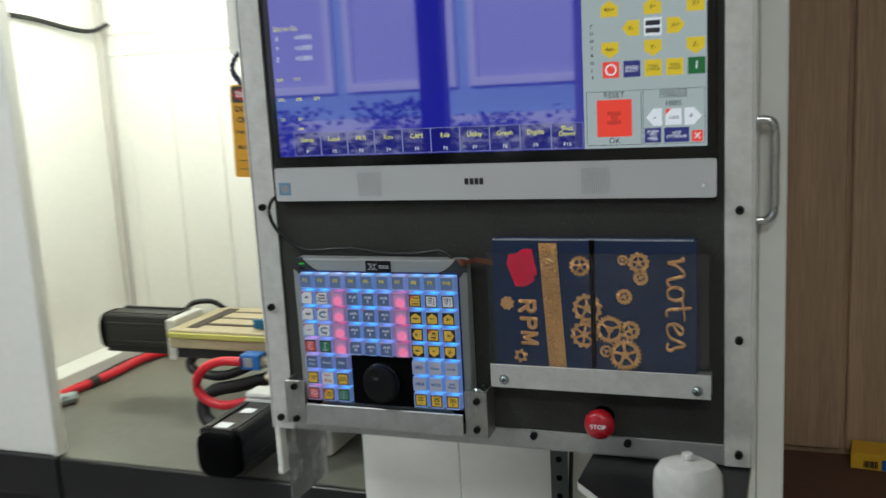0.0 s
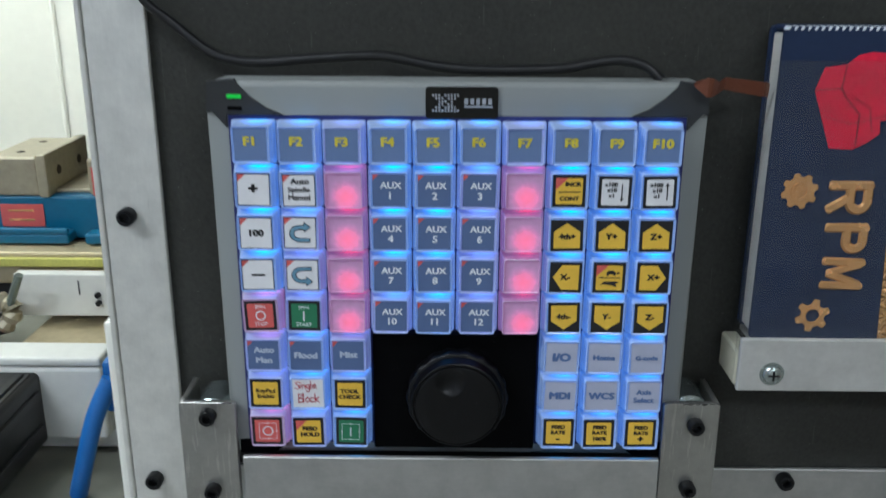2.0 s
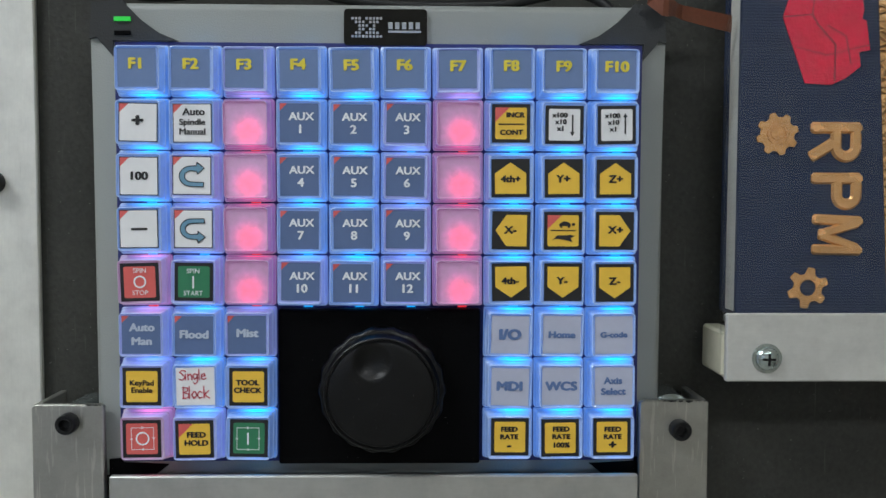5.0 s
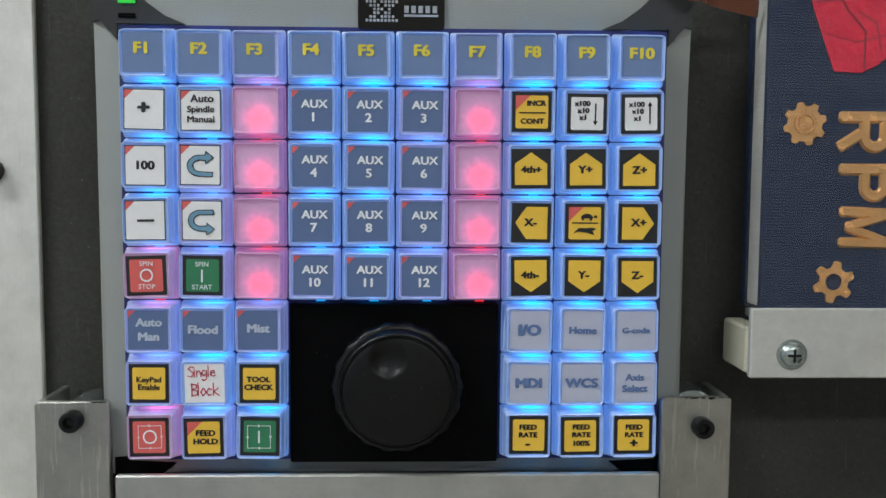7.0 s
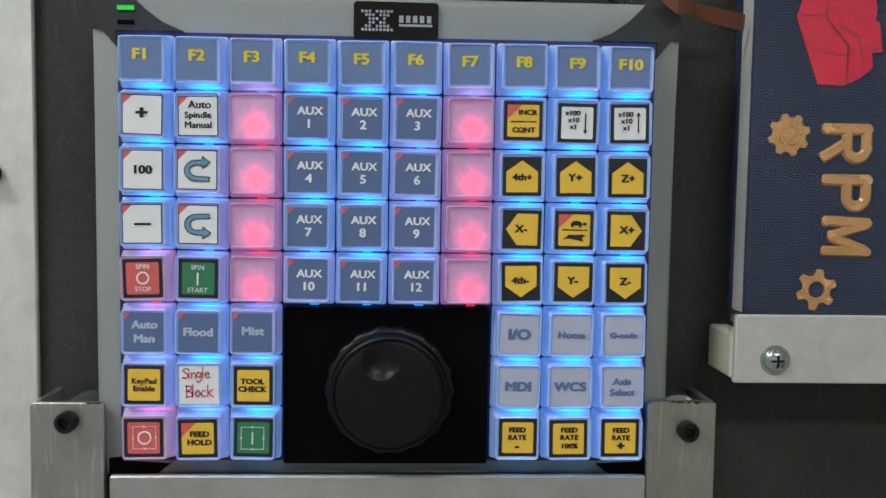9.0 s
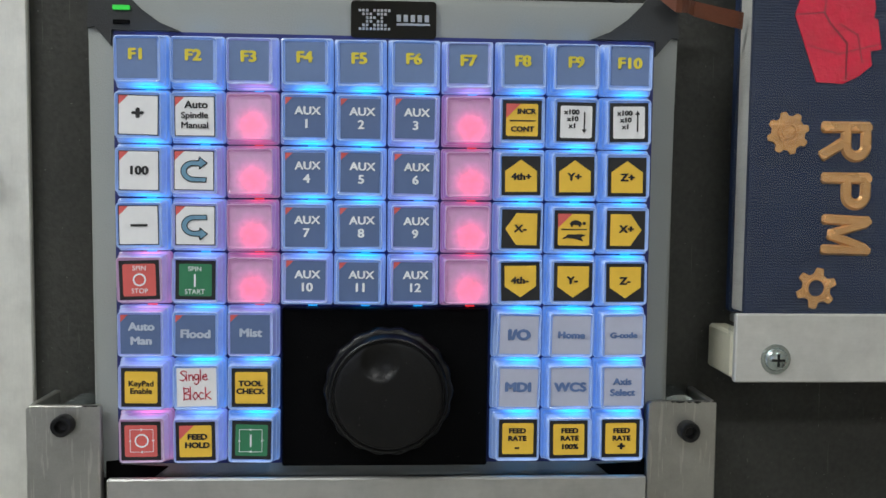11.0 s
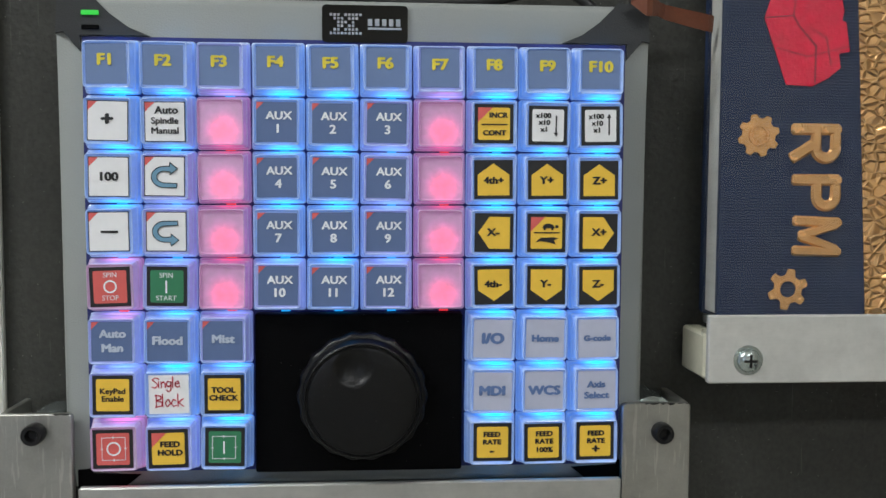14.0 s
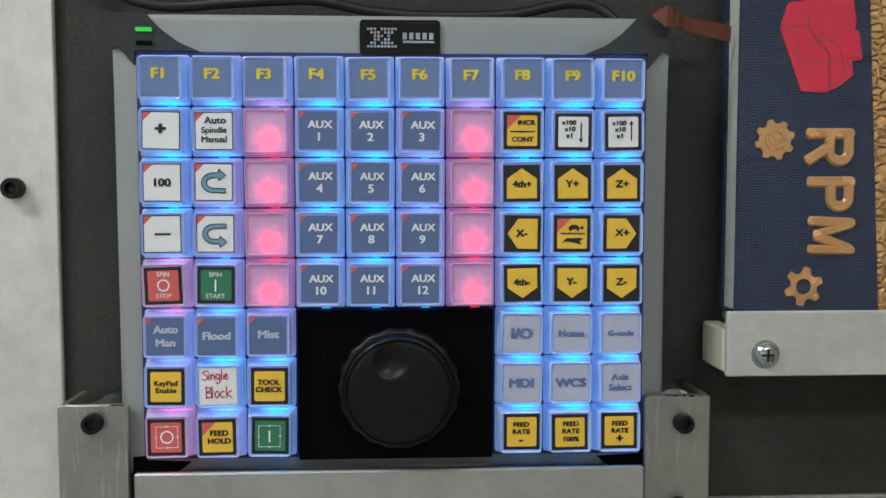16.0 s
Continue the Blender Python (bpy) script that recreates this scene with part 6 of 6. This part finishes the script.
for fold, wide in (([(0.150, 1.239), (0.161, 1.240), (0.162, 1.2498)], 0.0005), ([(0.161, 1.240), (0.1635, 1.236), (0.170, 1.229), (0.170, 1.2155)], 0.0007), ([(0.155, 1.228), (0.167, 1.225), (0.183, 1.229)], 0.0004), ([(0.167, 1.236), (0.174, 1.232), (0.176, 1.222)], 0.0005)):
    part("crease", stroke(fold, wide, C1), M["gem_fold"], red, "dark red fold")


def gear(cx, cy, R, teeth, hole, spokes=0):
    b = bmesh.new()
    out, inn = [], []
    n = teeth * 6
    rr = R * (0.80 if teeth < 10 else 0.86)
    hr = R * hole
    for i in range(n):
        a = 2 * math.pi * i / n
        rad = R if i % 6 in (1, 2, 3) else (rr if teeth > 6 else R * 0.7)
        out.append((rad * math.cos(a), rad * math.sin(a)))
        inn.append((hr * math.cos(a), hr * math.sin(a)))
    for w0, w1 in ((C0, C1),):
        vo = [b.verts.new((cx + x, cy + y, w1)) for x, y in out]
        vi = [b.verts.new((cx + x, cy + y, w1)) for x, y in inn]
        vb = [b.verts.new((cx + x, cy + y, w0)) for x, y in out]
        vc = [b.verts.new((cx + x, cy + y, w0)) for x, y in inn]
        for i in range(n):
            j = (i + 1) % n
            b.faces.new((vo[i], vo[j], vi[j], vi[i]))
            b.faces.new((vb[i], vb[j], vo[j], vo[i]))
            b.faces.new((vi[i], vi[j], vc[j], vc[i]))
    if spokes > 0:
        b = joined(b, turned([(R * 0.24, C0), (R * 0.24, C1 + 0.0001), (0.0002, C1 + 0.0001)], 16, m=Matrix.Translation((cx, cy, 0))))
        for s in range(spokes):
            a = 2 * math.pi * s / spokes + 0.4
            b = joined(b, moved(box(0, hr * 1.05, -R * 0.08, R * 0.08, C0, C1), pose(cx, cy, 0, 0, 0, math.degrees(a))))
    elif spokes == 0:
        b = joined(b, turned([(hr * 0.55, C0), (hr * 0.55, C1 + 0.0001), (0.0002, C1 + 0.0001)], 16, m=Matrix.Translation((cx, cy, 0))))
        b = joined(b, turned([(hr * 1.02, C0), (hr * 1.02, C0 + 0.0002), (0.0002, C0 + 0.0002)], 24, m=Matrix.Translation((cx, cy, 0))))
    if spokes == 0:
        b = joined(b, annulus(cx, cy, R * 0.40, R * 0.48, C0, C1 + 0.0003))
    part("gear_patch", b, M["copper"], nb, "copper foil gear")


for g in ((0.1490, 1.1955, 0.0080, 8, 0.52, 0), (0.2285, 1.2372, 0.0112, 14, 0.62, 5), (0.2350, 1.1925, 0.0160, 12, 0.66, 5), (0.2315, 1.1640, 0.0150, 12, 0.66, 6), (0.2580, 1.1705, 0.0150, 24, 0.66, 3), (0.2735, 1.1440, 0.0172, 24, 0.66, 5), (0.2790, 1.1705, 0.0105, 12, 0.55, 4), (0.2540, 1.1470, 0.0070, 12, 0.6, 3), (0.2735, 1.2060, 0.0086, 12, 0.50, 4), (0.2885, 1.2415, 0.0112, 12, 0.55, 5), (0.2905, 1.2260, 0.0080, 12, 0.50, 4), (0.2725, 1.2440, 0.0058, 9, 0.55, 3)):
    gear(*g)
gear(0.1620, 1.1375, 0.0078, 6, 0.40, -1)
part("gear_patch", annulus(0.1620, 1.1375, 0.0032, 0.0041, C0, C1 + 0.0003), M["copper"], nb, "raised copper ring")


def band(points, width, w0, w1, thin=1.0, n=7):
    """A raised foil stroke along a smooth line, thinner where it runs across the reading direction."""
    pts = [Vector((x, y, 0)) for x, y in points]
    line = []
    for i in range(len(pts) - 1):
        p0, p1, p2, p3 = pts[max(i - 1, 0)], pts[i], pts[i + 1], pts[min(i + 2, len(pts) - 1)]
        for k in range(n):
            t = k / n
            line.append(0.5 * ((2 * p1) + (p2 - p0) * t + (2 * p0 - 5 * p1 + 4 * p2 - p3) * t * t + (3 * p1 - p0 - 3 * p2 + p3) * t ** 3))
    line.append(pts[-1])
    b = bmesh.new()
    rows = []
    for i, p in enumerate(line):
        d = (line[min(i + 1, len(line) - 1)] - line[max(i - 1, 0)]).normalized()
        side = Vector((-d.y, d.x, 0)) * width / 2 * (thin + (1 - thin) * abs(d.x)) * (0.55 if i in (0, len(line) - 1) else 1)
        rows.append([b.verts.new((q.x, q.y, w)) for q, w in ((p - side, w0), (p - side * 0.6, w1), (p + side * 0.6, w1), (p + side, w0))])
    for a, e in zip(rows, rows[1:]):
        for k in range(4):
            b.faces.new((a[k], a[(k + 1) % 4], e[(k + 1) % 4], e[k]))
    b.faces.new(rows[0][::-1])
    b.faces.new(rows[-1])
    return b


def bowl(x0, z0, height, reach, s):
    """The round bow of a capital, hung on its stem: two straight arms and a half ring."""
    r = height / 2 - s / 2
    arm = reach - height / 2
    path = [(x0, z0), (x0, z0 - arm)] + [(x0 - r + r * math.cos(radians(a)), z0 - arm - r * math.sin(radians(a))) for a in range(15, 180, 15)] + [(x0 - 2 * r, z0 - arm), (x0 - 2 * r, z0)]
    return band(path, s, C0, C1 + 0.0004, 1.0, 3)


def capital(pieces):
    b = None
    for k, piece in enumerate(pieces):
        b = joined(b, moved(piece, Matrix.Translation((0, 0, k * 0.00002))))
    part("letter", b, M["copper"], nb, "raised copper foil letter")


ST = 0.0044
capital([band([(0.1615, 1.1980), (0.1712, 1.1980), (0.1810, 1.1980)], ST, C0, C1 + 0.0004), bowl(0.1790, 1.1975, 0.0120, 0.0125, ST), band([(0.1705, 1.1925), (0.1660, 1.1895), (0.1615, 1.1868)], ST, C0, C1 + 0.0004)])
capital([band([(0.1622, 1.1790), (0.1720, 1.1790), (0.1816, 1.1790)], ST, C0, C1 + 0.0004), bowl(0.1796, 1.1785, 0.0118, 0.0115, ST)])
capital([band([(0.1630, 1.1636), (0.1726, 1.1632), (0.1822, 1.1628)], 0.0040, C0, C1 + 0.0004), band([(0.1630, 1.1522), (0.1726, 1.1520), (0.1822, 1.1518)], 0.0040, C0, C1 + 0.0004), band([(0.1810, 1.1622), (0.1735, 1.1600), (0.1655, 1.1578)], 0.0036, C0, C1 + 0.0004), band([(0.1810, 1.1524), (0.1735, 1.1552), (0.1655, 1.1578)], 0.0036, C0, C1 + 0.0004)])
SCRIPT = (
    ("n", [[(0.3300, 1.2465), (0.3325, 1.2438), (0.3260, 1.2425), (0.3165, 1.2412)], [(0.3170, 1.2412), (0.3250, 1.2385), (0.3318, 1.2330), (0.3325, 1.2295), (0.3280, 1.2275), (0.3180, 1.2250), (0.3160, 1.2222), (0.3185, 1.2190)]]),
    ("o", [[(0.3320 - 0.0080 + 0.0080 * math.cos(radians(a)), 1.2115 + 0.0064 * math.sin(radians(a))) for a in range(0, 390, 30)]]),
    ("t", [[(0.3395, 1.1985), (0.3300, 1.1972), (0.3185, 1.1960), (0.3145, 1.1932), (0.3160, 1.1890)], [(0.3300, 1.2065), (0.3318, 1.1980), (0.3330, 1.1850)]]),
    ("e", [[(0.3215, 1.1825), (0.3240, 1.1770), (0.3280, 1.1725), (0.3312, 1.1745), (0.3300, 1.1790), (0.3240, 1.1822), (0.3175, 1.1812), (0.3152, 1.1765), (0.3180, 1.1690)]]),
    ("s", [[(0.3180, 1.1685), (0.3260, 1.1655), (0.3325, 1.1628), (0.3300, 1.1600), (0.3240, 1.1590), (0.3185, 1.1560), (0.3150, 1.1590), (0.3165, 1.1635)]]),
)
for letter, lines in SCRIPT:
    b = None
    for k, line in enumerate(lines):
        b = joined(b, band([(x + 0.0006, 1.2475 - (1.2465 - z) * 1.07) for x, z in line], 0.0036, C0, C1 + 0.0003 + k * 0.00002, 0.55))
    part("letter", b, M["copper"], nb, "copper foil script letter")
rb = thing("bookmark_ribbon", "brown satin ribbon bookmark hanging out of the notebook", "ribbon", pose(0, 0, 0, 90, 0, 0))
rib = bmesh.new()
path = [(0.0972, 1.2425, 0.028, 0.0008), (0.1025, 1.2412, 0.0295, 0.0040), (0.1045, 1.2410, 0.029, 0.0038), (0.1080, 1.2405, 0.025, 0.0024), (0.1130, 1.2412, 0.016, 0.0026), (0.1230, 1.2396, 0.0135, 0.0029), (0.1335, 1.2378, 0.0120, 0.0031)]
lo = [(x, z - h, w) for x, z, w, h in path]
hi = [(x, z + h, w + 0.001) for x, z, w, h in path]
va = [rib.verts.new(p) for p in lo]
vb2 = [rib.verts.new(p) for p in hi]
for i in range(len(path) - 1):
    rib.faces.new((va[i], va[i + 1], vb2[i + 1], vb2[i]))
ro = part("strip", rib, M["ribbon"], rb)
sol = ro.modifiers.new("thickness", "SOLIDIFY")
sol.thickness = 0.0004
ac = thing("acrylic_cover", "clear acrylic sheet holding the notebook", "cover", pose(0, 0, 0, 90, 0, 0))
sheet = part("sheet", flat(rounded(0.1145, 0.0660, 0.001, 2, 0.2428, 1.1855), 0.0222, 0.0245), M["acrylic"], ac)
sheet.visible_shadow = False
hold = thing("notebook_rail", "aluminium rail screwed on below the notebook", "rail", pose(0, 0, 0))
part("face", box(0.1290, 0.3590, -0.0280, -0.0250, 1.1030, 1.1285, 0.0005, seg=1), M["alu_rail"], hold)
part("shelf", box(0.1368, 0.3590, -0.0248, -0.0002, 1.1220, 1.1250, 0.0005, seg=1), M["alu_bar"], hold)
part("spacer", box(0.1284, 0.1360, -0.0249, -0.0002, 1.1040, 1.1212, 0.001, seg=1), M["spacer"], hold, "pale grey spacer block")
part("spacer", box(0.3490, 0.3585, -0.0248, -0.0002, 1.1030, 1.1215, 0.001, seg=1), M["spacer"], hold, "pale grey spacer block")
for x in (0.1442, 0.3460):
    socket_screw(x, -0.0281, 1.1118, 0.0044, "zinc cross-head screw in the notebook rail", "rail screws", phillips=True)

# stop button
es = thing("emergency_stop_button", "red mushroom stop button on the console", "button", pose(0.2450, 0.0032, 1.0660, 90, 0, 0))
part("collar", turned([(0.0125, 0.0), (0.0125, 0.010), (0.0100, 0.012), (0.0100, 0.016)], 28), M["black"], es, smooth=True)
part("mushroom", turned([(0.0105, 0.016), (0.0150, 0.018), (0.0162, 0.0225), (0.0155, 0.0275), (0.0120, 0.0310), (0.0060, 0.0325), (0.0001, 0.0328)], 32), M["estop"], es, smooth=True)
lettering("STOP", 0.0066, M["ink_white"], es, 0.0, 0.0, 0.0330, 0.03)

# card box on the ledge
yb = thing("card_box", "small yellow and blue cardboard box on the ledge", "box", pose(0.600, 0.688, 0.7505, 0, 0, -6))
part("body", box(-0.05, 0.05, -0.03, 0.03, 0, 0.028, 0.001, seg=1), M["yellow_card"], yb)
part("end_label", box(-0.002, 0.05, -0.0308, -0.0302, 0.002, 0.020), M["blue_hose"], yb, "blue printed end")
br2 = bmesh.new()
for i in range(9):
    box(-0.030 + i * 0.0025, -0.0287 + i * 0.0025 + (0.0006 if i % 3 else 0), -0.0308, -0.0302, 0.004, 0.016, bm=br2)
part("print", br2, M["ink"], yb, "dark bars")
